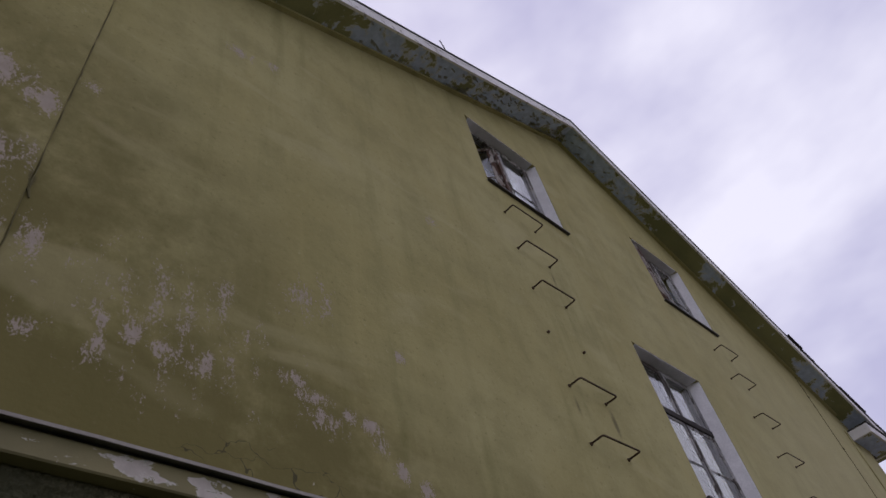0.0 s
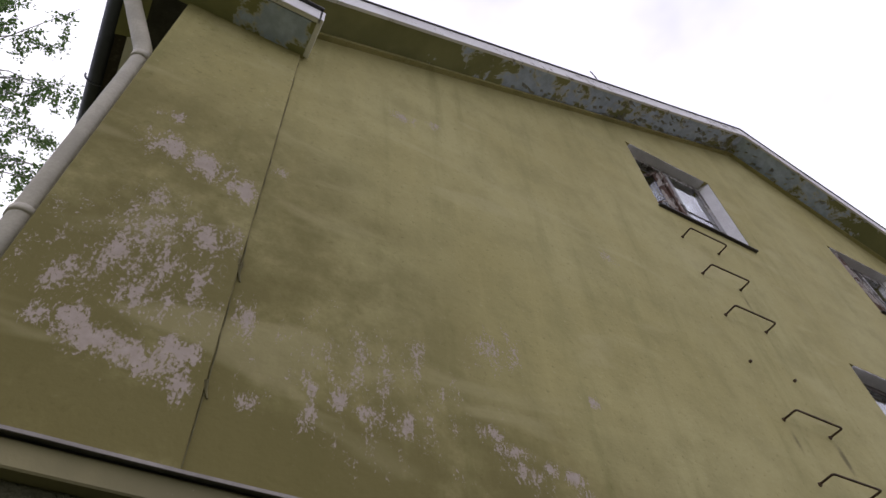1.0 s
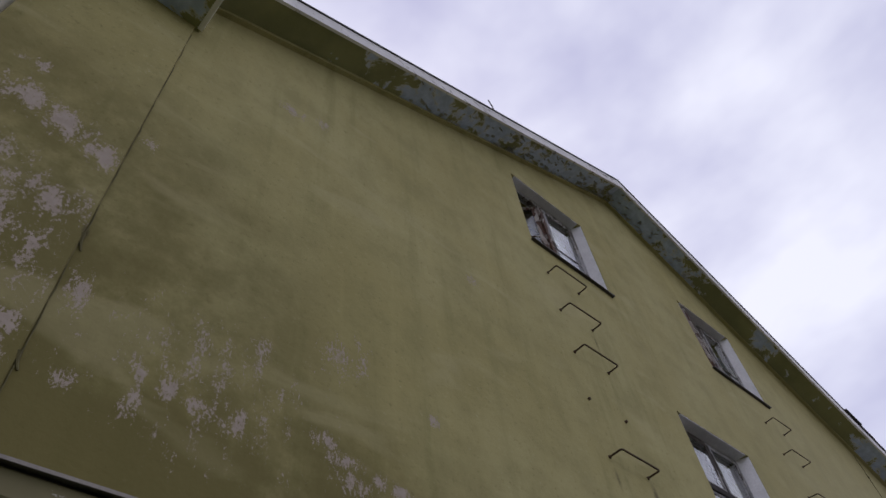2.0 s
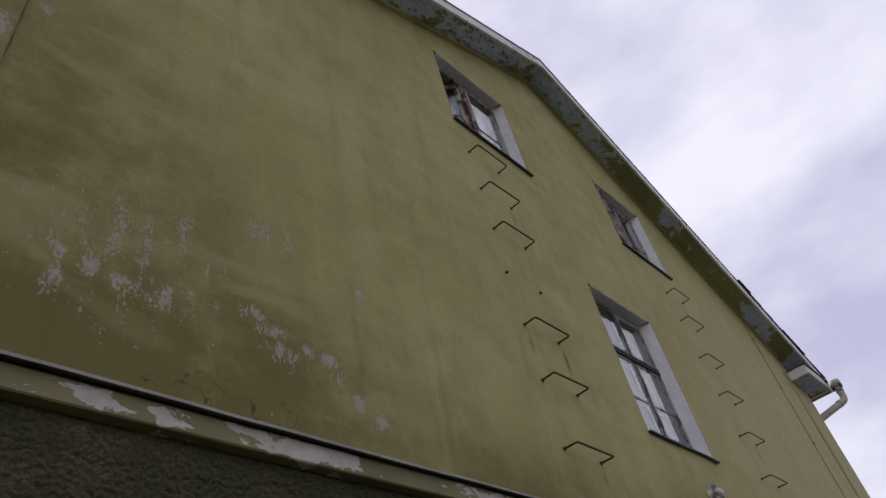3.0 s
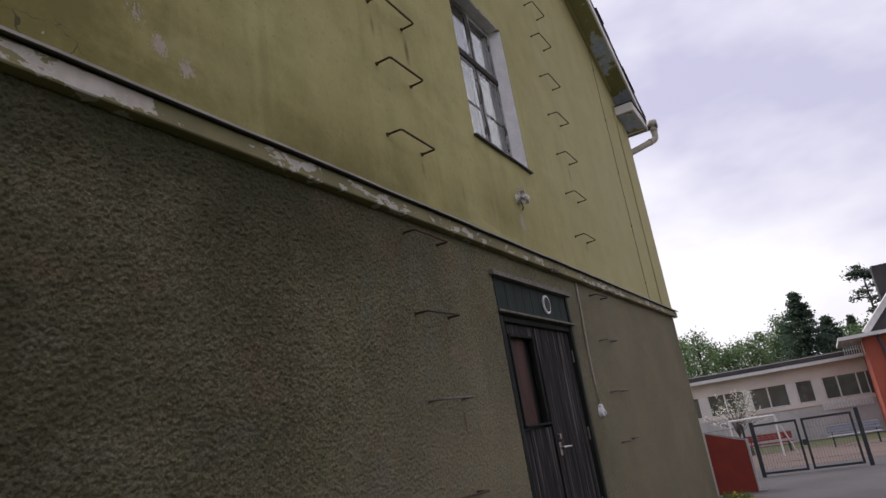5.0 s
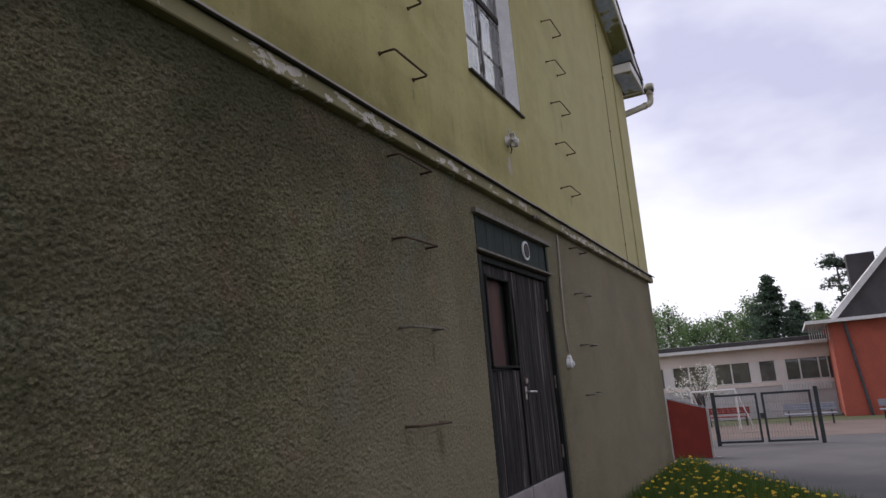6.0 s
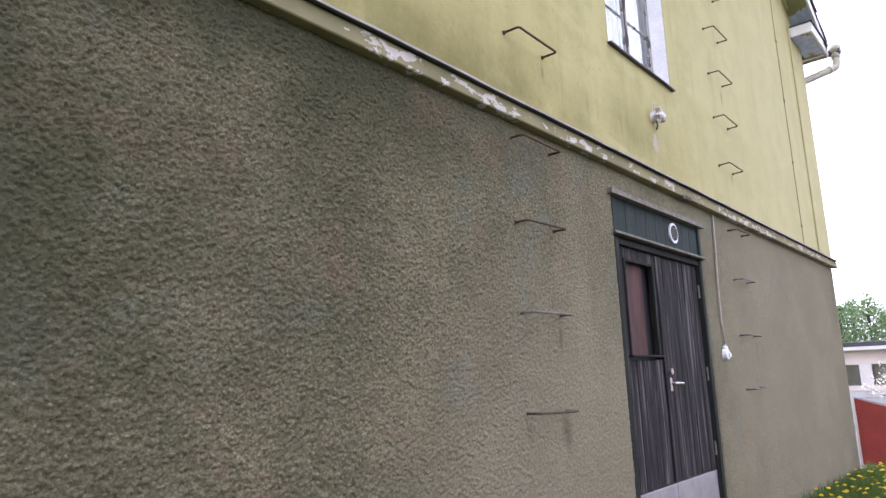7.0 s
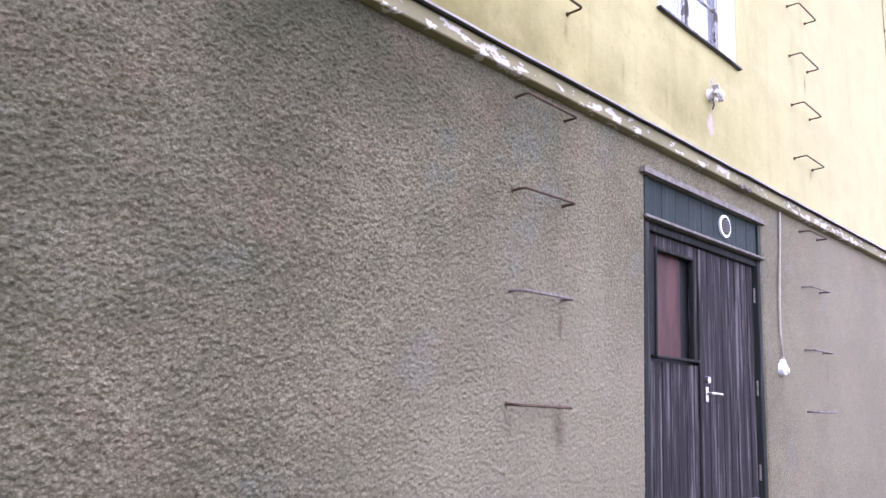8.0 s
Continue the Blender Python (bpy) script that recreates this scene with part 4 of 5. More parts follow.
def windows():
    # attic window with its brown casement standing open
    t, (x0, x1, z0, z1), (y0, y1) = window("A", "attic window, flaking brown casement standing open")
    xm = (x0 + x1) / 2 - 0.03
    part("mullion", box(bmesh.new(), (xm - 0.03, y0, z0), (xm + 0.03, y1, z1), 0.005), "sash_brown", t, "flaking brown post")
    sash(t, xm + 0.031, x1, z0, z1, y0 - 0.004, "frame_white", (z0 + (z1 - z0) * 0.36,), label="weathered white casement")
    sash(t, x0 + 0.01, xm - 0.031, z0, z1, y0 + 0.01, "sash_brown", (z0 + (z1 - z0) * 0.5,), 0.06, hinge(xm - 0.031, y0 + 0.05, -38), True, "flaking brown casement, open")
    part("blind", boxed((x0 + 0.02, y1 + 0.25, z0 - 0.1), (xm, y1 + 0.27, z1)), "sash_brown", t, "brown board inside")
    # second attic window
    t, (x0, x1, z0, z1), (y0, y1) = window("B", "attic window with worn dark casements and grey panes")
    xm = (x0 + x1) / 2
    part("mullion", box(bmesh.new(), (xm - 0.03, y0, z0), (xm + 0.03, y1, z1), 0.005), "frame_white", t)
    sash(t, x0, xm - 0.031, z0, z1, y0 + 0.01, "sash_brown", (z0 + (z1 - z0) * 0.5,), 0.05, hinge(xm - 0.031, y0 + 0.03, 14), True, "flaking brown casement, ajar")
    sash(t, xm + 0.031, x1, z0, z1, y0 - 0.004, "frame_white", (z0 + (z1 - z0) * 0.36,))
    # large window between the ladders
    t, (x0, x1, z0, z1), (y0, y1) = window("C", "tall four-part window, dark transom, pale curtains behind", 0.12, 0.036)
    zt = z0 + (z1 - z0) * 0.62
    part("transom", box(bmesh.new(), (x0, y0 - 0.02, zt - 0.035), (x1, y1, zt + 0.035), 0.006), "frame_dark", t, "dark weathered transom bar")
    for a, b in ((z0, zt - 0.036), (zt + 0.036, z1)):
        xm = (x0 + x1) / 2
        part("mullion", box(bmesh.new(), (xm - 0.020, y0, a), (xm + 0.020, y1, b), 0.005), "frame_dark", t)
        bars = (a + (b - a) * 0.48,) if a == z0 else ()
        sash(t, x0, xm - 0.021, a, b, y0 - 0.004, "frame_white", bars, 0.032)
        sash(t, xm + 0.021, x1, a, b, y0 - 0.004, "frame_white", bars, 0.032)
    # white curtains spread behind every pane to stand for the pale sky reflection too
    bm = bmesh.new()
    for i in range(2):
        xa, xb = (x0 - 0.09, (x0 + x1) / 2 - 0.01) if i == 0 else ((x0 + x1) / 2 + 0.03, x1 + 0.08)
        cols = []
        for j in range(25):
            x = xa + (xb - xa) * j / 24
            y = y1 + 0.085 + 0.012 * math.sin(j * 1.9)
            cols.append((bm.verts.new((x, y, z0 - 0.1)), bm.verts.new((x, y, z1 + 0.04))))
        for a, b in zip(cols, cols[1:]):
            bm.faces.new((a[0], b[0], b[1], a[1]))
    bmesh.ops.solidify(bm, geom=list(bm.faces), thickness=0.003)
    c = part("curtain", bm, "lace", None, smooth=True)
    tagged(c, "pale thin curtains behind the window, also standing for its sky reflection", "curtain")
    part("curtain_rod", tube([(x0 - 0.1, y1 + 0.11, z1 + 0.03), (x1 + 0.1, y1 + 0.11, z1 + 0.03)], 0.01), "frame_dark", c)


windows()


# ---- the door ----
def door():
    x0, x1, z0, z1 = DOOR
    t = thing("door_1", "weathered dark plank double door with boarded light and green transom", "door", kind="structure")
    zt = 2.565
    for a, b in (((x0, -0.005, z0), (x0 + 0.075, 0.10, zt - 0.03)), ((x1 - 0.06, 0.0, z0), (x1, 0.10, zt - 0.03))):
        part("jamb", box(bmesh.new(), a, b, 0.006), "door_frame", t, "dark worn door post")
    part("panel_back", boxed((x0, 0.03, zt - 0.03), (x1, 0.12, z1 - 0.002)), "door_frame", t)
    n = 9
    for i in range(n):
        a = x0 + 0.055 + (x1 - x0 - 0.11) * i / n
        part("panel_board", box(bmesh.new(), (a + 0.0015, 0.005, zt + 0.012), (a + (x1 - x0 - 0.11) / n - 0.0015, 0.03, z1 - 0.035), 0.003), "green_panel", t)
    for a, b in (((x0, -0.01, zt + 0.012), (x0 + 0.052, 0.03, z1 - 0.035)), ((x1 - 0.052, -0.01, zt + 0.012), (x1, 0.03, z1 - 0.035))):
        part("panel_edge", box(bmesh.new(), a, b, 0.004), "green_panel", t)
    part("head_drip", prism([(x0 - 0.06, z1 - 0.034), (x1 + 0.02, z1 - 0.034), (x1 + 0.02, z1 + 0.004), (x0 - 0.06, z1 + 0.004)], -0.05, 0.03), "iron_grey", t, "grey weathered drip board")
    part("drip_rail", box(bmesh.new(), (x0 - 0.02, -0.034, zt - 0.010), (x1 + 0.03, 0.03, zt + 0.010), 0.004), "iron_grey", t, "thin weathered drip rail")
    # round vent grille
    v = part("vent", disc(bmesh.new(), (2.475, -0.002, 2.72), 0.090, 0.016, sides=28), "white_plastic", t, "round white plastic vent")
    part("vent_opening", disc(bmesh.new(), (2.475, -0.0115, 2.72), 0.069, 0.004, sides=28), "black", v)
    for i in range(5):
        z = 2.72 + (i - 2) * 0.021
        w = math.sqrt(max(0.069 ** 2 - (z - 2.72) ** 2, 0.0))
        part("slat", boxed((2.475 - w, -0.018, z - 0.003), (2.475 + w, -0.014, z + 0.003)), "iron_grey", v)
    # leaves
    seam, yl = 2.146, 0.045
    top, bottom = zt - 0.075, z0 + 0.03
    kick = 0.668
    part("head", box(bmesh.new(), (x0 + 0.076, 0.012, zt - 0.075), (x1 - 0.061, 0.10, zt - 0.03), 0.005), "door_frame", t)
    left = thing("door_leaf", "", "", at=None)
    left.parent = t
    right = thing("door_leaf", "", "", at=None)
    right.parent = t
    a0, a1, b0, b1 = x0 + 0.08, seam - 0.004, seam + 0.004, x1 - 0.064
    wx0, wx1, wz0, wz1 = a0 + 0.13, a1 - 0.09, 1.66, 2.40
    # left leaf: stiles round the boarded light, boards below
    for a, b in (((a0, yl, wz0), (wx0, yl + 0.045, top)), ((wx1, yl, wz0), (a1, yl + 0.045, top)), ((wx0, yl, wz1), (wx1, yl + 0.045, top))):
        part("stile", box(bmesh.new(), a, b, 0.005), "door_wood", left)
    for a, b in (((wx0, yl - 0.012, wz0), (wx0 + 0.022, yl + 0.02, wz1)), ((wx1 - 0.022, yl - 0.012, wz0), (wx1, yl + 0.02, wz1)), ((wx0 + 0.022, yl - 0.012, wz1 - 0.022), (wx1 - 0.022, yl + 0.02, wz1))):
        part("bead", box(bmesh.new(), a, b, 0.004), "door_frame", left)
    part("red_board", boxed((wx0, yl + 0.05, wz0), (wx0 + (wx1 - wx0) * 0.80, yl + 0.06, wz1)), "red_curtain", left, "faded red board behind the light")
    part("light_sill", box(bmesh.new(), (wx0 - 0.03, yl - 0.04, wz0 - 0.018), (wx1 + 0.03, yl + 0.02, wz0), 0.004), "door_frame", left, "small worn sill")
    rng = random.Random(6)
    for lo, hi, zhi, leaf, n in ((a0, a1, wz0 - 0.036, left, 7), (b0, b1, top, right, 8)):
        for i in range(n):
            p, q = lo + (hi - lo) * i / n, lo + (hi - lo) * (i + 1) / n
            part("board", box(bmesh.new(), (p + 0.002, yl + rng.uniform(-0.002, 0.002), kick + rng.uniform(-0.004, 0.004)), (q - 0.002, yl + 0.03, zhi), 0.004), "door_wood", leaf)
        part("leaf_back", boxed((lo, yl + 0.061, bottom), (hi, yl + 0.075, top)), "black", leaf)
        part("kick_plate", box(bmesh.new(), (lo + 0.004, yl - 0.006, bottom), (hi - 0.004, yl + 0.03, kick - 0.006), 0.003), "kick", leaf, "grey sheet-metal kick plate")
        for z in (0.85, 1.5, 2.25):
            x = lo - 0.004 if leaf is left else hi + 0.006
            part("hinge", tube([(x, yl - 0.012, z - 0.06), (x, yl - 0.012, z + 0.06)], 0.010, 8), "iron_grey", leaf, "worn steel hinge")
    part("cover_strip", box(bmesh.new(), (seam - 0.045, yl - 0.016, kick + 0.01), (seam - 0.008, yl - 0.002, top - 0.01), 0.004), "door_wood", left)
    # lock and lever
    lx = 2.215
    part("lock_cylinder", disc(bmesh.new(), (lx, yl - 0.012, 1.53), 0.024, 0.026, sides=16), "chrome", right, "steel lock cylinder")
    part("handle_plate", box(bmesh.new(), (lx - 0.018, yl - 0.010, 1.37), (lx + 0.018, yl, 1.48), 0.004), "chrome", right, "steel plate")
    part("door_handle", tube(eased([(lx, yl, 1.435), (lx, yl - 0.055, 1.435), (lx + 0.13, yl - 0.055, 1.43)], 0.02), 0.010, 10), "chrome", right, "steel lever handle")
    part("threshold", box(bmesh.new(), (x0 + 0.0, -0.02, z0), (x1, 0.12, z0 + 0.028), 0.004), "kick", t)


door()
tagged(part("landing", box(bmesh.new(), (1.05, -0.85, -0.1), (3.22, -0.006, 0.365), 0.02), "landing"), "grey concrete landing below the door", "landing", kind="structure")


# ---- climbing rungs ----
def rung(x, z, width=0.45, out=0.115, mat="rust", tilt=0.0, drop=0.0, label="rusty bent iron climbing rung in the wall", thick=0.0078):
    t = thing("climbing_rung", label, "rung", "climbing rungs", Matrix.Translation((x, 0, z)))
    pts = eased([(0, 0.03, 0), (0, -out, drop), (width, -out, drop + tilt), (width, 0.03, tilt)], 0.022)
    part("bar", tube(pts, thick, 8), mat, t, smooth=True)
    for px, pz in ((0, 0), (width, tilt)):
        part("anchor", disc(bmesh.new(), (px, -0.006, pz), 0.016, 0.014, sides=10, inner=0.012), mat, t)
    return t


rng = random.Random(11)
for i, z in enumerate((6.808, 6.277, 5.756, 4.711, 4.208, 3.668)):
    rung(0.0, z, tilt=rng.uniform(-0.012, 0.012), drop=rng.uniform(-0.006, 0.010))
for z, mat in ((2.966, "rust"), (2.434, "rust"), (1.891, "iron_grey"), (1.318, "rust")):
    rung(0.0, z, 0.435, 0.10, mat, rng.uniform(-0.01, 0.01))
for z in (6.81, 6.35, 5.78, 5.25, 4.72, 4.21, 3.67):
    rung(3.95, z, 0.45, tilt=rng.uniform(-0.012, 0.012), drop=rng.uniform(-0.006, 0.010), thick=0.0066)
for z, mat in ((2.96, "rust"), (2.44, "iron_grey"), (1.87, "iron_grey"), (1.33, "iron_grey")):
    rung(3.97, z, 0.44, 0.10, mat, rng.uniform(-0.015, 0.015))
for x, z in ((-0.025, 5.235), (0.43, 5.22)):
    t = thing("rung_stub", "broken rusty stub of a climbing rung", "rung stub", "rung stubs", Matrix.Translation((x, 0, z)))
    part("stub", disc(bmesh.new(), (0, -0.006, 0), 0.014, 0.03, sides=10, inner=0.010), "rust", t)


# ---- small fittings on the wall ----
def wall_lamp():
    t = thing("wall_lamp", "broken white wall lamp socket on the plaster", "wall lamp", at=Matrix.Translation((2.28, 0, 3.745)))
    part("base", disc(bmesh.new(), (0, -0.018, 0), 0.055, 0.036, sides=20, inner=0.045), "old_ceramic", t)
    bm = disc(bmesh.new(), (0.005, -0.058, -0.004), 0.030, 0.05, sides=18, inner=0.052)
    bmesh.ops.create_icosphere(bm, subdivisions=2, radius=0.045, matrix=Matrix.Translation((0.012, -0.085, -0.012)) @ Matrix.Diagonal((1.0, 0.6, 0.9, 1)))
    part("socket", bm, "old_ceramic", t, "white ribbed lamp socket")
    for a in range(6):
        part("shard", box(bmesh.new(), (-0.006, -0.075 - 0.01 * (a % 3), 0.03), (0.006, -0.045, 0.075), 0.002, Matrix.Rotation(a * 1.05 + 0.3, 4, "Y")), "old_ceramic", t)
    part("clip", tube([(-0.03, -0.02, 0.03), (-0.05, -0.05, 0.09), (-0.045, -0.06, 0.11)], 0.008, 6), "old_ceramic", t)
    part("wire", tube([(-0.01, -0.03, -0.04), (-0.03, -0.05, -0.10), (-0.015, -0.03, -0.13)], 0.006, 6), "metal_dark", t, "loose dark wire")


wall_lamp()
t = thing("switch_box", "small white plastic switch box on the roughcast", "switch", at=Matrix.Translation((3.42, 0, 1.675)))
bm = disc(bmesh.new(), (0, -0.026, 0), 0.056, 0.044, sides=24, inner=0.050)
box(bm, (-0.030, -0.046, 0.030), (0.030, -0.006, 0.078), 0.010)
part("body", bm, "white_plastic", t)
part("knob", box(bmesh.new(), (0.004, -0.068, -0.030), (0.034, -0.048, 0.012), 0.006), "white_plastic", t)
part("cable_gland", tube([(0, -0.026, 0.072), (0, -0.026, 0.098)], 0.014, 10), "cable", t)
t = thing("wall_cable", "beige electric cable clipped to the wall", "cable")
part("cable", tube([(3.50, -0.022, 3.05), (3.475, -0.022, 2.75), (3.435, -0.022, 2.45), (3.412, -0.022, 2.2), (3.405, -0.022, 1.98), (3.42, -0.03, 1.735)], 0.010, 8), "cable", t, smooth=True)
t = thing("lightning_wire", "thin dark wire running down the plaster", "wire")
part("wire", tube([(7.31 + 0.006 * math.sin(i * 1.7), -0.006, 3.185 + (roofline(7.31) - 3.26) * i / 14) for i in range(15)], 0.004, 6), "seam_dirt", t)
for i in range(5):
    part("clip", boxed((7.295, -0.016, 3.5 + i * 0.95), (7.325, 0.0, 3.53 + i * 0.95)), "seam_dirt", t)


# ---- ground ----
def lie(x):
    """Height of the ground, which falls gently away from the house and past the gate."""
    return -0.03 * min(max(x - 16.0, 0.0), 24.0) - 0.0192 * min(max(x - 4.3, 0.0), 60.0)


def ground_strip(name, x_cuts, y0, y1, up, mat, label, cat):
    bm = bmesh.new()
    rows = [(bm.verts.new((x, y0, lie(x) + up)), bm.verts.new((x, y1, lie(x) + up))) for x in x_cuts]
    for a, b in zip(rows, rows[1:]):
        bm.faces.new((a[0], b[0], b[1], a[1]))
    return tagged(part(name, bm, mat), label, cat, kind="structure")


ground_strip("ground", (-1500, -40, 0, 4.3, 16, 40, 64.3, 100, 1500), -1500, 1500, 0.0, "soil", "grassy earth round the house, reaching the woods", "ground")
ground_strip("yard", (14.6, 16, 22, 28), -30, 30, 0.016, "sand", "reddish gravel play yard behind the gate", "yard")


# ---- grass and dandelions along the wall, asphalt beyond ----
def grass_edge(x):
    """How far the grass reaches out from the wall."""
    return -0.35 - 0.58 * max(0.0, 8.9 - x) ** 0.9


def grass_patch():
    rng = random.Random(21)
    verts, faces = [], []
    while len(faces) < 15000:
        x, y = rng.uniform(3.3, 9.6), rng.uniform(-3.4, -0.02)
        if y < grass_edge(x) + rng.gauss(0, 0.08):
            continue
        h, a, w = rng.uniform(0.06, 0.20), rng.uniform(0, 6.28), rng.uniform(0.004, 0.009)
        lean = rng.uniform(0.0, 0.6) * h
        b = rng.uniform(0, 6.28)
        i = len(verts)
        g = lie(x)
        verts += [(x - w * math.cos(a), y - w * math.sin(a), g), (x + w * math.cos(a), y + w * math.sin(a), g), (x + lean * math.cos(b), y + lean * math.sin(b), g + h)]
        faces.append((i, i + 1, i + 2))
    mesh = bpy.data.meshes.new("grass")
    mesh.from_pydata(verts, [], faces)
    mesh.materials.append(M["grass"])
    tagged(new("grass", mesh), "green spring grass along the foot of the wall", "grass", kind="stuff")


grass_patch()


def asphalt():
    bm = bmesh.new()
    xs = [3.3 + 0.25 * i for i in range(26)]
    rows = [(bm.verts.new((x, -30, lie(x) + 0.012)), bm.verts.new((x, grass_edge(x) + 0.05 * math.sin(x * 9), lie(x) + 0.012))) for x in xs]
    for x in (9.6, 12.0, 14.6):
        rows.append((bm.verts.new((x, -30, lie(x) + 0.012)), bm.verts.new((x, 2.5, lie(x) + 0.012))))
    for a, b in zip(rows, rows[1:]):
        bm.faces.new((a[0], b[0], b[1], a[1]))
    tagged(part("road", bm, "asphalt"), "grey worn asphalt drive up to the gate", "asphalt", kind="structure")


asphalt()


def dandelions():
    rng = random.Random(22)
    one = thing("dandelion", "yellow dandelion in bloom among the grass", "flower", "dandelions", Matrix.Translation((6.0, -0.8, lie(6.0))))
    part("stem", tube([(0, 0, 0), (0.01, 0.0, 0.1), (0.015, 0.005, 0.19)], 0.004, 5), "stem", one)
    bm = bmesh.new()
    for ring, n, r, z in ((0, 13, 0.024, 0.192), (1, 9, 0.017, 0.199), (2, 5, 0.008, 0.204)):
        for i in range(n):
            a = 2 * math.pi * i / n + ring
            c, s = math.cos(a), math.sin(a)
            w = 0.006
            bm.faces.new([bm.verts.new((0.015 + p * c - q * s, 0.005 + p * s + q * c, z + h)) for p, q, h in ((0.0, -w, -0.006), (r, -w, 0), (r, w, 0), (0.0, w, -0.006))])
    part("head", bm, "dandelion", one, "yellow flower head")
    n = 0
    while n < 150:
        x, y = rng.uniform(4.2, 9.0), rng.uniform(-2.6, -0.1)
        if y < grass_edge(x) + 0.1:
            continue
        n += 1
        m = Matrix.Translation((x, y, lie(x) + rng.uniform(-0.05, 0.03))) @ Matrix.Rotation(rng.uniform(0, 6.28), 4, "Z") @ Matrix.Rotation(rng.uniform(0, 0.35), 4, "X")
        copy_thing(one, m)


dandelions()


# ---- by the corner: red plywood box; gate; play yard ----
t = thing("board_screen", "red painted board screen with a sloping top beside the house corner", "screen", at=Matrix.Translation((0, 0.03, -0.115)))
bm = bmesh.new()
# front board with its sloped top edge, seen from the drive
c = [(10.36, 0.17, 0.0), (10.33, -0.51, 0.0), (10.33, -0.51, 0.90), (10.36, 0.17, 1.10)]
f = [bm.verts.new(p) for p in c]
b = [bm.verts.new((x + 0.03, y, z)) for x, y, z in c]
bm.faces.new(f)
bm.faces.new(b[::-1])
for i in range(4):
    bm.faces.new((f[i], b[i], b[(i + 1) % 4], f[(i + 1) % 4]))
bmesh.ops.recalc_face_normals(bm, faces=bm.faces)
part("front_board", bm, "red_paint", t)
for y, h in ((-0.46, 0.86), (0.12, 1.02)):
    part("post", boxed((10.395, y - 0.03, 0.0), (10.445, y + 0.03, h)), "red_paint", t)
    part("strut", tube([(10.43, y, h - 0.1), (10.85, y + 0.06, 0.0)], 0.02, 4), "red_paint", t)
part("edge_strip", box(bmesh.new(), (10.315, -0.555, 0.0), (10.360, -0.513, 0.92), 0.004), "sill_panel", t, "pale grey corner strip")
part("edge_strip", box(bmesh.new(), (10.335, 0.172, 0.0), (10.380, 0.205, 1.12), 0.004), "sill_panel", t, "pale grey corner strip")
bm = bmesh.new()
tube([(10.345, -0.55, 0.912), (10.37, 0.19, 1.118)], 0.016, 4, bm)
part("cap_strip", bm, "bench_slat", t, "grey capping strip")
part("foot", boxed((10.28, -0.66, 0.0), (10.38, -0.556, 0.03)), "concrete", t)


def gate():
    x, z0, z1 = 12.8, 0.06, 1.08
    t = thing("yard_gate", "dark metal double gate with mesh infill, closed", "gate", at=Matrix.Translation((0, 0.06, -0.163)))
    for y in (-0.44, -2.44):
        part("post", box(bmesh.new(), (x - 0.04, y - 0.04, 0.0), (x + 0.04, y + 0.04, 1.14), 0.006), "gate_metal", t)
    for a, b in ((-1.32, -0.43), (-2.34, -1.40)):
        f = part("gate_leaf", boxed((x - 0.02, a, z0), (x + 0.02, a + 0.045, z1)), "gate_metal", t)
        part("rail", boxed((x - 0.02, b - 0.045, z0), (x + 0.02, b, z1)), "gate_metal", f)
        part("rail", boxed((x - 0.02, a + 0.046, z1 - 0.045), (x + 0.02, b - 0.046, z1)), "gate_metal", f)
        part("rail", boxed((x - 0.02, a + 0.046, z0), (x + 0.02, b - 0.046, z0 + 0.045)), "gate_metal", f)
        for i in range(1, 15):
            y = a + 0.045 + (b - a - 0.09) * i / 15
            part("bar", tube([(x, y, z0 + 0.04), (x, y, z1 - 0.04)], 0.0022, 4), "gate_metal", f)
        for i in range(1, 5):
            z = z0 + (z1 - z0) * i / 5
            part("bar", tube([(x, a + 0.04, z), (x, b - 0.04, z)], 0.0022, 4), "gate_metal", f)
    part("latch", boxed((x - 0.04, -1.40, 0.55), (x + 0.03, -1.33, 0.66)), "gate_metal", t)
    # fence on both sides of the gate
    def fence(ys, label):
        fn = thing("mesh_fence", label, "fence", "yard fences", Matrix.Translation((0, 0.06, -0.163)))
        for y in ys:
            part("post", tube([(x, y, 0.0), (x, y, 1.1)], 0.025, 8), "gate_metal", fn)
        lo, hi = min(ys), max(ys)
        for z in (0.1, 0.4, 0.75, 1.06):
            part("wire", tube([(x, lo, z), (x, hi, z)], 0.004, 4), "gate_metal", fn)
        for i in range(int((hi - lo) / 0.1)):
            part("mesh_wire", tube([(x, lo + i * 0.1, 0.05), (x, lo + i * 0.1, 1.06)], 0.002, 4), "gate_metal", fn)
    fence((-4.5, -6.5, -8.5), "dark wire mesh fence beside the gate")
    fence((-0.25, 1.5, 3.5), "dark wire mesh fence behind the house corner")


gate()


def goal():
    t = thing("goal", "small white metal football goal frame", "goal", at=Matrix.Translation((20.2, 0, lie(20.2))))
    a, b, h = -0.30, 1.02, 1.22
    part("frame", tube(eased([(0, b, 0), (0, b, h), (0, a, h), (0, a, 0)], 0.04), 0.03, 8), "white_metal", t)
    for y in (a, b):
        part("stay", tube([(0, y, h), (0.55, y - 0.35, 0.0)], 0.022, 8), "white_metal", t)
    for i in range(9):
        part("net_cord", tube([(0.0, a + (b - a) * i / 8, h), (0.55, a - 0.35 + (b - a) * i / 8, 0.0)], 0.004, 4), "sill_panel", t)


goal()


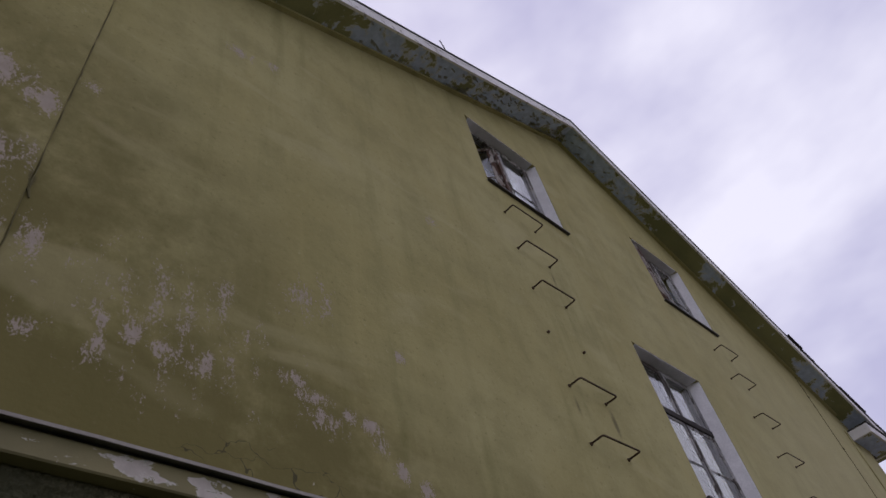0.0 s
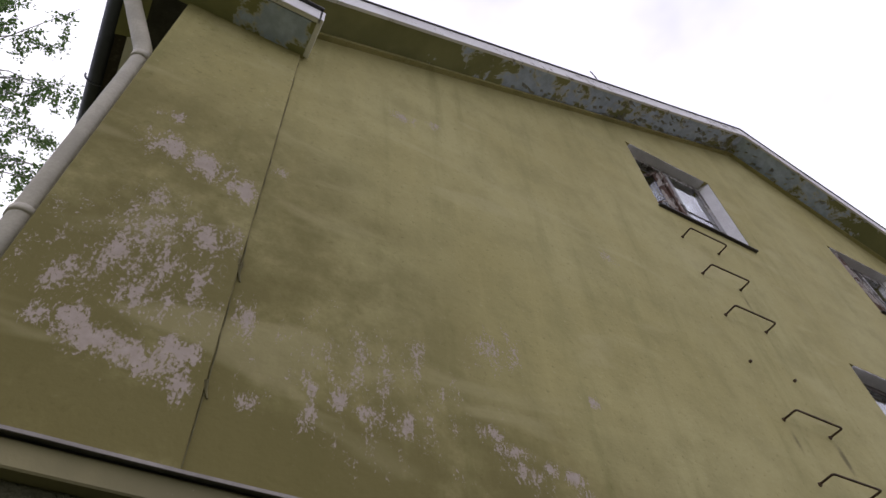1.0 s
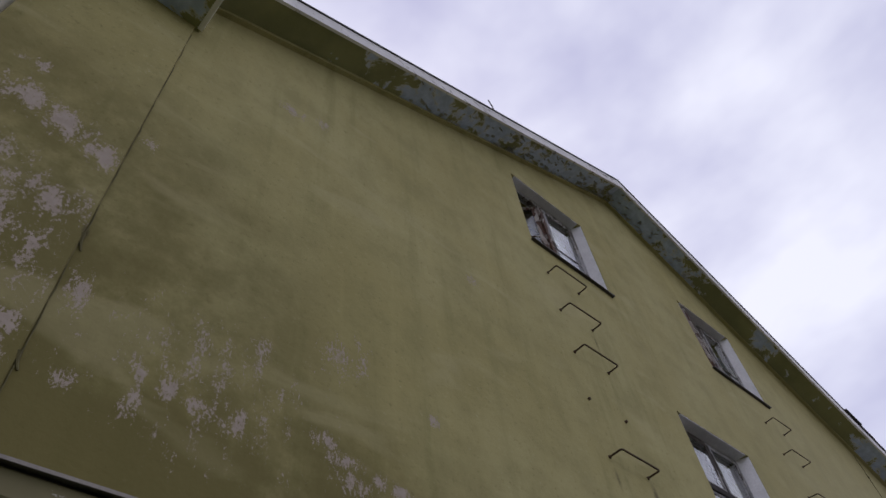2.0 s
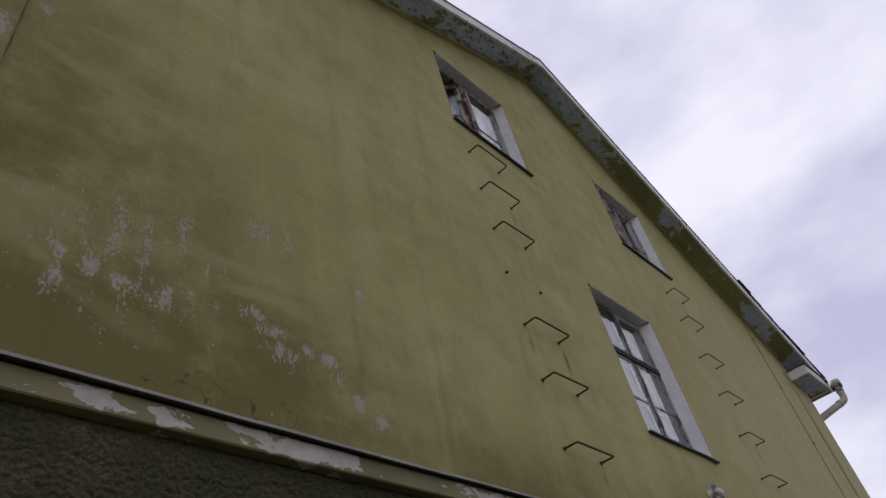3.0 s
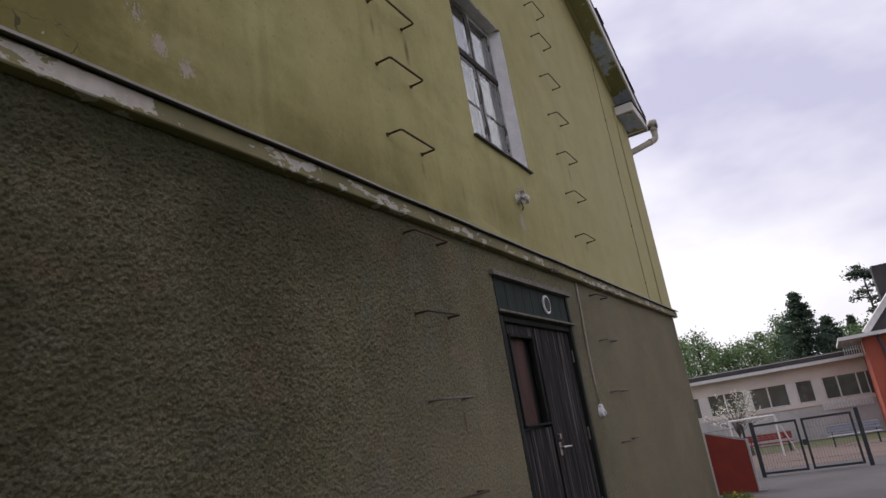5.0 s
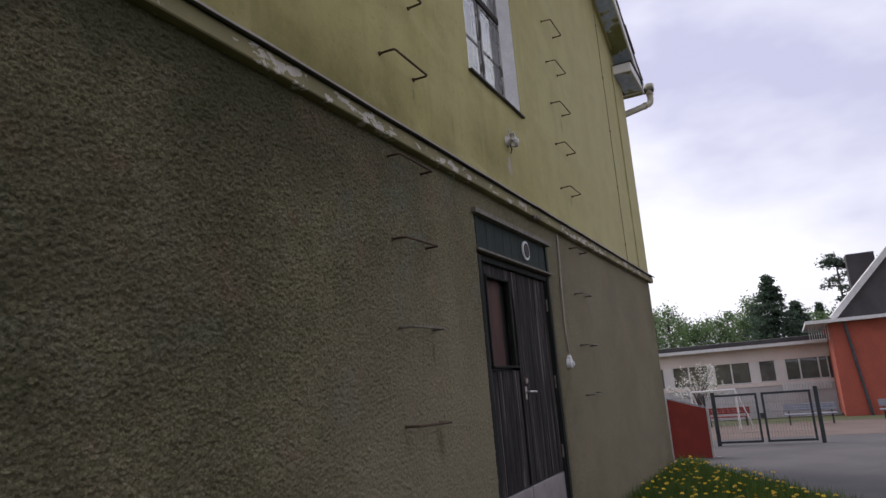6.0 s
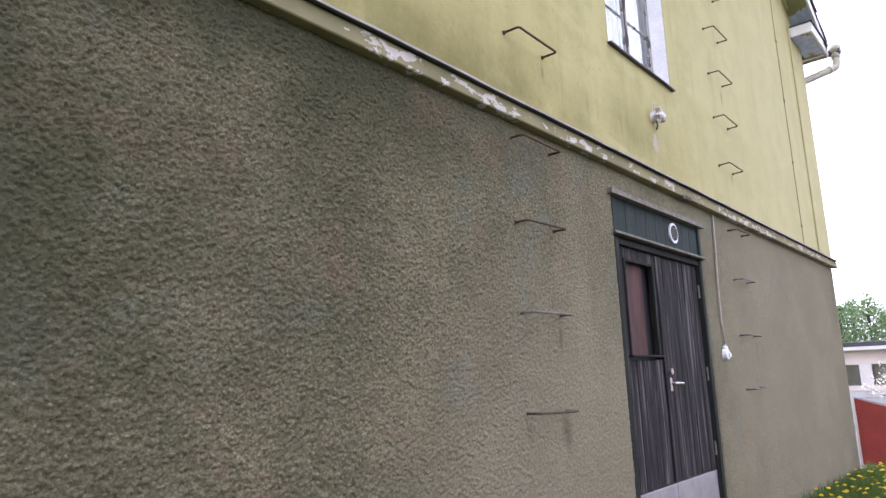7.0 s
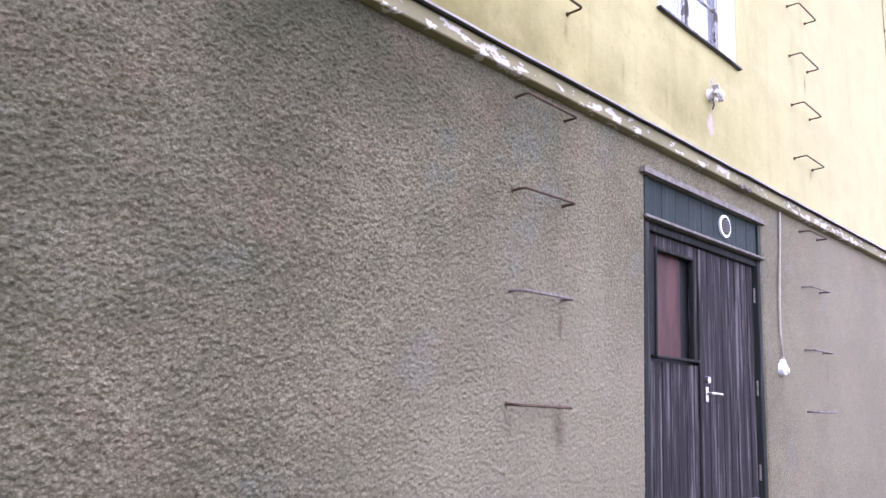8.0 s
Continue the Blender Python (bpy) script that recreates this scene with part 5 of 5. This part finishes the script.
def bench(x, y, mat, label):
    t = thing("park_bench", label, "bench", "yard benches", Matrix.Translation((x, y, lie(x))))
    for i in range(4):
        part("seat_slat", box(bmesh.new(), (-0.45 + i * 0.11, -0.75, 0.34), (-0.36 + i * 0.11, 0.75, 0.37), 0.006), mat, t)
    for i in range(3):
        part("back_slat", box(bmesh.new(), (0.03 + i * 0.03, -0.75, 0.44 + i * 0.075), (0.06 + i * 0.03, 0.75, 0.51 + i * 0.075), 0.006), mat, t)
    for y0 in (-0.62, 0.62):
        part("leg", tube([(-0.40, y0, 0.0), (-0.38, y0, 0.33), (0.0, y0, 0.33), (0.14, y0, 0.66)], 0.022, 6), "gate_metal", t)
        part("leg", tube([(0.12, y0, 0.0), (0.0, y0, 0.33)], 0.022, 6), "gate_metal", t)


bench(22.0, -2.3, "bench_slat", "grey slatted park bench with dark legs")
bench(23.5, -5.1, "bench_slat", "grey slatted park bench with dark legs")
bench(24.0, 0.35, "red_paint", "red slatted park bench with dark legs")
ground_strip("lawn", (24.6, 28, 34.2), -30, 30, 0.02, "soil", "strip of grass below the school windows", "lawn")


# ---- the low school building ----
def school():
    x, z0 = 34.4, lie(34.4) + 0.58
    t = thing("school_building", "low beige school building with a long window band", "building", at=Matrix.Translation((0, 0.07, -0.58)))
    part("wall", boxed((x + 0.05, -3.8, z0), (x + 9, 22, 2.9)), "inside", t, "dark wall behind the windows")
    part("plinth", boxed((x - 0.06, -3.8, z0), (x + 0.02, 22, 1.0)), "sill_panel", t, "pale grey panels below the windows")
    part("sill_band", boxed((x - 0.10, -3.8, 1.0), (x + 0.02, 22, 1.18)), "beige_wall", t)
    part("lintel", boxed((x - 0.08, -3.8, 2.20), (x + 0.02, 22, 2.9)), "beige_wall", t)
    part("eave_board", boxed((x - 0.65, -4.1, 2.86), (x - 0.6, 22.3, 3.02)), "white_metal", t, "pale eave board")
    r = part("roof", prism([(x - 0.66, 3.02), (x + 9.6, 3.4), (x + 9.6, 3.55), (x - 0.66, 3.22)], -4.15, 22.3), "dark_felt", t, "dark felt roof")
    part("roof_underside", boxed((x - 0.6, -4.1, 2.902), (x + 0.0, 22.3, 2.93)), "beige_wall", t)

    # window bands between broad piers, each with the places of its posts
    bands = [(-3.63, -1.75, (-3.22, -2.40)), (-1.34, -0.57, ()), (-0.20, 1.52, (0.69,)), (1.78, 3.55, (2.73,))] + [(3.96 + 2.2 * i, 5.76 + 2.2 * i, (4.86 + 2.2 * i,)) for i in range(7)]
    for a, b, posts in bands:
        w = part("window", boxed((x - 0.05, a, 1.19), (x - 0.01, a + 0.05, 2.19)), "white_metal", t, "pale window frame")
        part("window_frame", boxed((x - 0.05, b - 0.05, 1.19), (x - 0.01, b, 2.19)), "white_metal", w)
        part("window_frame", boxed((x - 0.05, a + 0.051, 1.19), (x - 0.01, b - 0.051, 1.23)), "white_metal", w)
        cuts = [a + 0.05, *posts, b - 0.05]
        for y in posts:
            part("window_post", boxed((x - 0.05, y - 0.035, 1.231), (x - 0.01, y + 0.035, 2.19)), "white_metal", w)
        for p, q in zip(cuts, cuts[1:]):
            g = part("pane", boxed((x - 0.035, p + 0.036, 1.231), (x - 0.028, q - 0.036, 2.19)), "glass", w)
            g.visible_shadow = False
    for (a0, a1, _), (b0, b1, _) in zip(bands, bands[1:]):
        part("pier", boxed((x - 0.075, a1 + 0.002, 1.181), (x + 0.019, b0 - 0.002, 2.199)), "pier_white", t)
    # white upright slats below the windows at the brick end
    for i in range(17):
        y = -3.6 + i * 0.125
        part("slat", boxed((x - 0.13, y, 0.72), (x - 0.105, y + 0.10, 1.12)), "white_metal", t)


school()


def brick_house():
    x, z0 = 30.0, lie(30.0) + 0.49
    t = thing("brick_house", "red brick house with white gable boards and dark roof", "house", at=Matrix.Translation((0, 0.07, -0.49)))
    part("wall", boxed((x, -16, z0), (x + 9, -3.75, 3.45)), "brick_red", t)
    c = part("canopy", boxed((x - 0.5, -16, 3.46), (x + 9, -2.85, 3.60)), "white_metal", t, "white flat canopy edge")
    for i in range(9):
        part("lattice_bar", tube([(x + 0.2, -2.95 - i * 0.09, 2.75), (x + 0.2, -2.95 - i * 0.09, 3.46)], 0.015, 4), "white_metal", c)
    g = part("gable", prism([(x + 0.4, 3.63), (x + 8.6, 3.63), (x + 8.6, 3.7), (x + 0.4, 3.7)], -16, -4.4), "dark_felt", t)
    bm = bmesh.new()
    pts = [(-4.1, 3.63), (-8.6, 8.4), (-13.1, 3.63)]
    f = [bm.verts.new((x + 0.2, y, z)) for y, z in pts]
    b = [bm.verts.new((x + 8.8, y, z)) for y, z in pts]
    bm.faces.new(f)
    bm.faces.new(b[::-1])
    for i in range(3):
        bm.faces.new((f[i], b[i], b[(i + 1) % 3], f[(i + 1) % 3]))
    bmesh.ops.recalc_face_normals(bm, faces=bm.faces)
    r = part("roof", bm, "dark_felt", t, "dark steep roof")
    part("barge_board", tube([(x + 0.05, -3.9, 3.62), (x + 0.05, -8.6, 8.6)], 0.16, 4), "white_metal", r, "white barge board")
    part("chimney", boxed((x + 2.0, -6.1, 4.4), (x + 2.9, -5.0, 6.5)), "dark_felt", r, "dark sheet-clad chimney")
    part("downpipe", tube([(x - 0.10, -4.7, z0), (x - 0.10, -4.3, 3.46)], 0.06, 8), "gutter", t)


brick_house()


# ---- trees ----
def spray(bm, p, n, spread, size, rng, flat=0.5):
    """n small leaves round p."""
    for _ in range(n):
        c = p + Vector((rng.gauss(0, spread), rng.gauss(0, spread), rng.gauss(0, spread * flat)))
        a = Euler((rng.uniform(-1.2, 1.2), rng.uniform(-1.2, 1.2), rng.uniform(0, 6.28))).to_matrix()
        s = size * rng.uniform(0.6, 1.3)
        bm.faces.new([bm.verts.new(c + a @ Vector(v)) for v in ((-s, 0, 0), (0, -s * 0.6, 0), (s, 0, 0), (0, s * 0.6, 0))])


def leaf_tree(name, at, height, radius, rng, label, leaves="wood_leaf", bark="bark", size=0.16, clumps=110, per=16, low=0.28):
    t = thing(name, label, "tree", "trees behind the school", Matrix.Translation(at))
    trunk = tube([(0.05 * math.sin(i), 0.05 * math.cos(i * 1.3), height * 0.92 * i / 8) for i in range(9)], 0.014 * height, 8, ends=0.02)
    crown = bmesh.new()
    for i in range(clumps):
        h = rng.uniform(low, 1.0) ** 0.9
        env = math.sin(math.pi * min(1.0, (h - low + 0.12) / (1.1 - low))) ** 0.7
        a, r = rng.uniform(0, 6.28), radius * env * rng.uniform(0.25, 1.0)
        p = Vector((r * math.cos(a), r * math.sin(a), height * h))
        if i % 6 == 0:
            tube([(0, 0, height * max(h - 0.16, 0.1)), p * 0.6 + Vector((0, 0, height * h * 0.37)), p], 0.006 * height, 5, trunk, 0.01)
        spray(crown, p, per, radius * 0.16, size, rng, 0.8)
    part("trunk", trunk, bark, t)
    part("crown", crown, leaves, t)
    return t


def spruce(at, height, radius, rng, label, name="spruce_tree"):
    t = thing(name, label, "tree", "trees behind the school", Matrix.Translation(at))
    part("trunk", tube([(0, 0, height * i / 6) for i in range(7)], 0.016 * height, 8, ends=0.02), "bark", t)
    bm = bmesh.new()
    tiers = 30
    for i in range(tiers):
        h = 0.05 + 0.95 * i / tiers
        r = radius * (1 - h) ** 0.9 + 0.10
        for j in range(15):
            a = rng.uniform(0, 6.28)
            rr = r * rng.uniform(0.7, 1.25)
            lift = rng.gauss(0, 0.012) * height
            for s in range(6):
                f = (s + 1) / 6
                p = Vector((rr * f * math.cos(a), rr * f * math.sin(a), height * h + lift - rr * 0.34 * f + rr * 0.16 * f ** 3))
                spray(bm, p, 6, 0.10 + 0.075 * rr * (1.15 - f), 0.12, rng, 0.55)
    part("crown", bm, "needles", t)
    return t


def pine(at, height, rng):
    t = thing("pine_tree", "tall open pine with layered boughs", "tree", "trees behind the school", Matrix.Translation(at))
    trunk = tube([(0.1 * math.sin(i), 0, height * i / 8) for i in range(9)], 0.016 * height, 8, ends=0.03)
    crown = bmesh.new()
    for i in range(38):
        h = rng.uniform(0.34, 1.0)
        a, r = rng.uniform(0, 6.28), (1.08 - h) * height * 0.42 * rng.uniform(0.6, 1.1) + 0.25
        tip = Vector((r * math.cos(a), r * math.sin(a), height * h + 0.1 * r))
        tube([(0, 0, height * h), tip * 0.5 + Vector((0, 0, height * h * 0.5)), tip], 0.05, 5, trunk, 0.015)
        for f in (0.45, 0.65, 0.82, 1.0):
            spray(crown, Vector((tip.x * f, tip.y * f, tip.z)), 26, 0.24, 0.10, rng, 0.4)
    part("trunk", trunk, "bark", t)
    part("crown", crown, "pine_needles", t)


def woods():
    rng = random.Random(5)
    eye = Vector((-3.6, -2.1, 1.36))

    def spot(az, d):
        return Vector((eye.x + d * math.cos(radians(az)), eye.y + d * math.sin(radians(az)), -1.82))

    def tall(el, d):
        return d * math.tan(radians(el)) + 2.1
    for az, el, d, w in ((13.0, 5.0, 66, 2.6), (11.4, 5.6, 70, 2.6), (10.1, 5.2, 62, 2.3), (9.3, 5.6, 68, 2.2), (8.3, 5.9, 64, 2.2), (7.4, 4.6, 70, 2.4), (6.5, 4.5, 62, 2.2),
                         (5.5, 4.7, 68, 2.4), (4.7, 4.6, 63, 2.0), (3.8, 4.9, 70, 2.3), (3.0, 4.6, 64, 2.0), (2.3, 5.9, 67, 2.1), (-1.6, 4.4, 66, 2.2), (-2.9, 4.2, 70, 2.4), (-5.8, 4.6, 66, 2.6), (-7.5, 4.8, 70, 2.8)):
        leaf_tree("leafy_tree", spot(az, d), tall(el, d), w, rng, "light green spring tree beyond the school roof", size=0.115, clumps=125, per=20)
    spruce(spot(0.85, 60), tall(7.75, 60), 4.6, rng, "dark dense spruce beyond the school roof")
    spruce(spot(-0.75, 63), tall(5.5, 63), 3.4, rng, "dark spruce beside the tall spruce")
    spruce(spot(2.0, 66), tall(5.3, 66), 2.2, rng, "dark spruce half hidden by leafy trees")
    spruce(spot(-2.3, 72), tall(5.0, 72), 1.4, rng, "thin dark spruce beyond the roof")
    pine(spot(-3.9, 56), tall(8.7, 56), rng)
    pine(spot(-6.5, 60), tall(8.0, 60), rng)
    # white-blooming shrub by the goal
    t = thing("blossom_tree", "small cherry tree in white bloom by the goal", "tree", at=Matrix.Translation((24.3, 1.3, lie(24.3))))
    wood, bloom = tube([(0, 0, 0), (0.03, 0.02, 0.6), (0.0, 0.0, 1.0)], 0.045, 8, ends=0.03), bmesh.new()
    for i in range(26):
        a, up = rng.uniform(0, 6.28), rng.uniform(0.4, 1.5)
        r = rng.uniform(0.3, 1.15)
        tip = Vector((r * math.cos(a), r * math.sin(a), 0.8 + up))
        mid = Vector((0.35 * tip.x, 0.35 * tip.y, 0.9 + up * 0.35))
        tube([(0, 0, 0.75), mid, tip], 0.018, 5, wood, 0.006)
        for f in (0.3, 0.55, 0.75, 0.9, 1.0):
            spray(bloom, mid.lerp(tip, f), 7, 0.07, 0.035, rng, 1.0)
    part("trunk", wood, "bark", t)
    part("crown", bloom, "blossom", t)


woods()


def birch():
    """The birch whose hanging sprays show past the house corner."""
    rng = random.Random(17)
    base = Vector((-9.0, 5.9, 0.0))
    t = thing("birch_tree", "birch with fine hanging leafy sprays beside the house", "tree", at=Matrix.Translation(base))
    wood = tube([(0.06 * math.sin(i * 0.9), 0.05 * math.cos(i), 16.0 * i / 12) for i in range(13)], 0.19, 10, ends=0.03)
    crown = bmesh.new()
    for i in range(100):
        h = 6.2 + 9.5 * (i + rng.random()) / 100
        a = rng.uniform(0, 6.28)
        env = 3.5 * math.sin(math.pi * min(max((h - 4.6) / 12.4, 0.06), 0.97)) ** 0.8
        r = env * rng.uniform(0.55, 1.05)
        tip = Vector((r * math.cos(a), r * math.sin(a), h + 0.3))
        limb = [Vector((0, 0, h - 0.8)), Vector((tip.x * 0.5, tip.y * 0.5, h + 0.2)), tip]
        tube(limb, 0.02, 5, wood, 0.004)
        for k in range(5):
            q = limb[1].lerp(tip, 0.2 + 0.2 * k) + Vector((rng.gauss(0, 0.12), rng.gauss(0, 0.12), 0))
            drop = rng.uniform(0.35, 0.95)
            drift = Vector((rng.gauss(0, 0.16), rng.gauss(0, 0.16), -drop))
            tube([q, q + drift * 0.5 + Vector((0, 0, 0.03)), q + drift], 0.004, 4, wood, 0.002)
            for s in range(11):
                p = q + drift * ((s + rng.random()) / 11)
                spray(crown, p, 7, 0.05, 0.034, rng, 0.8)
    part("trunk", wood, "birch_bark", t)
    part("crown", crown, "birch_leaf", t)


birch()
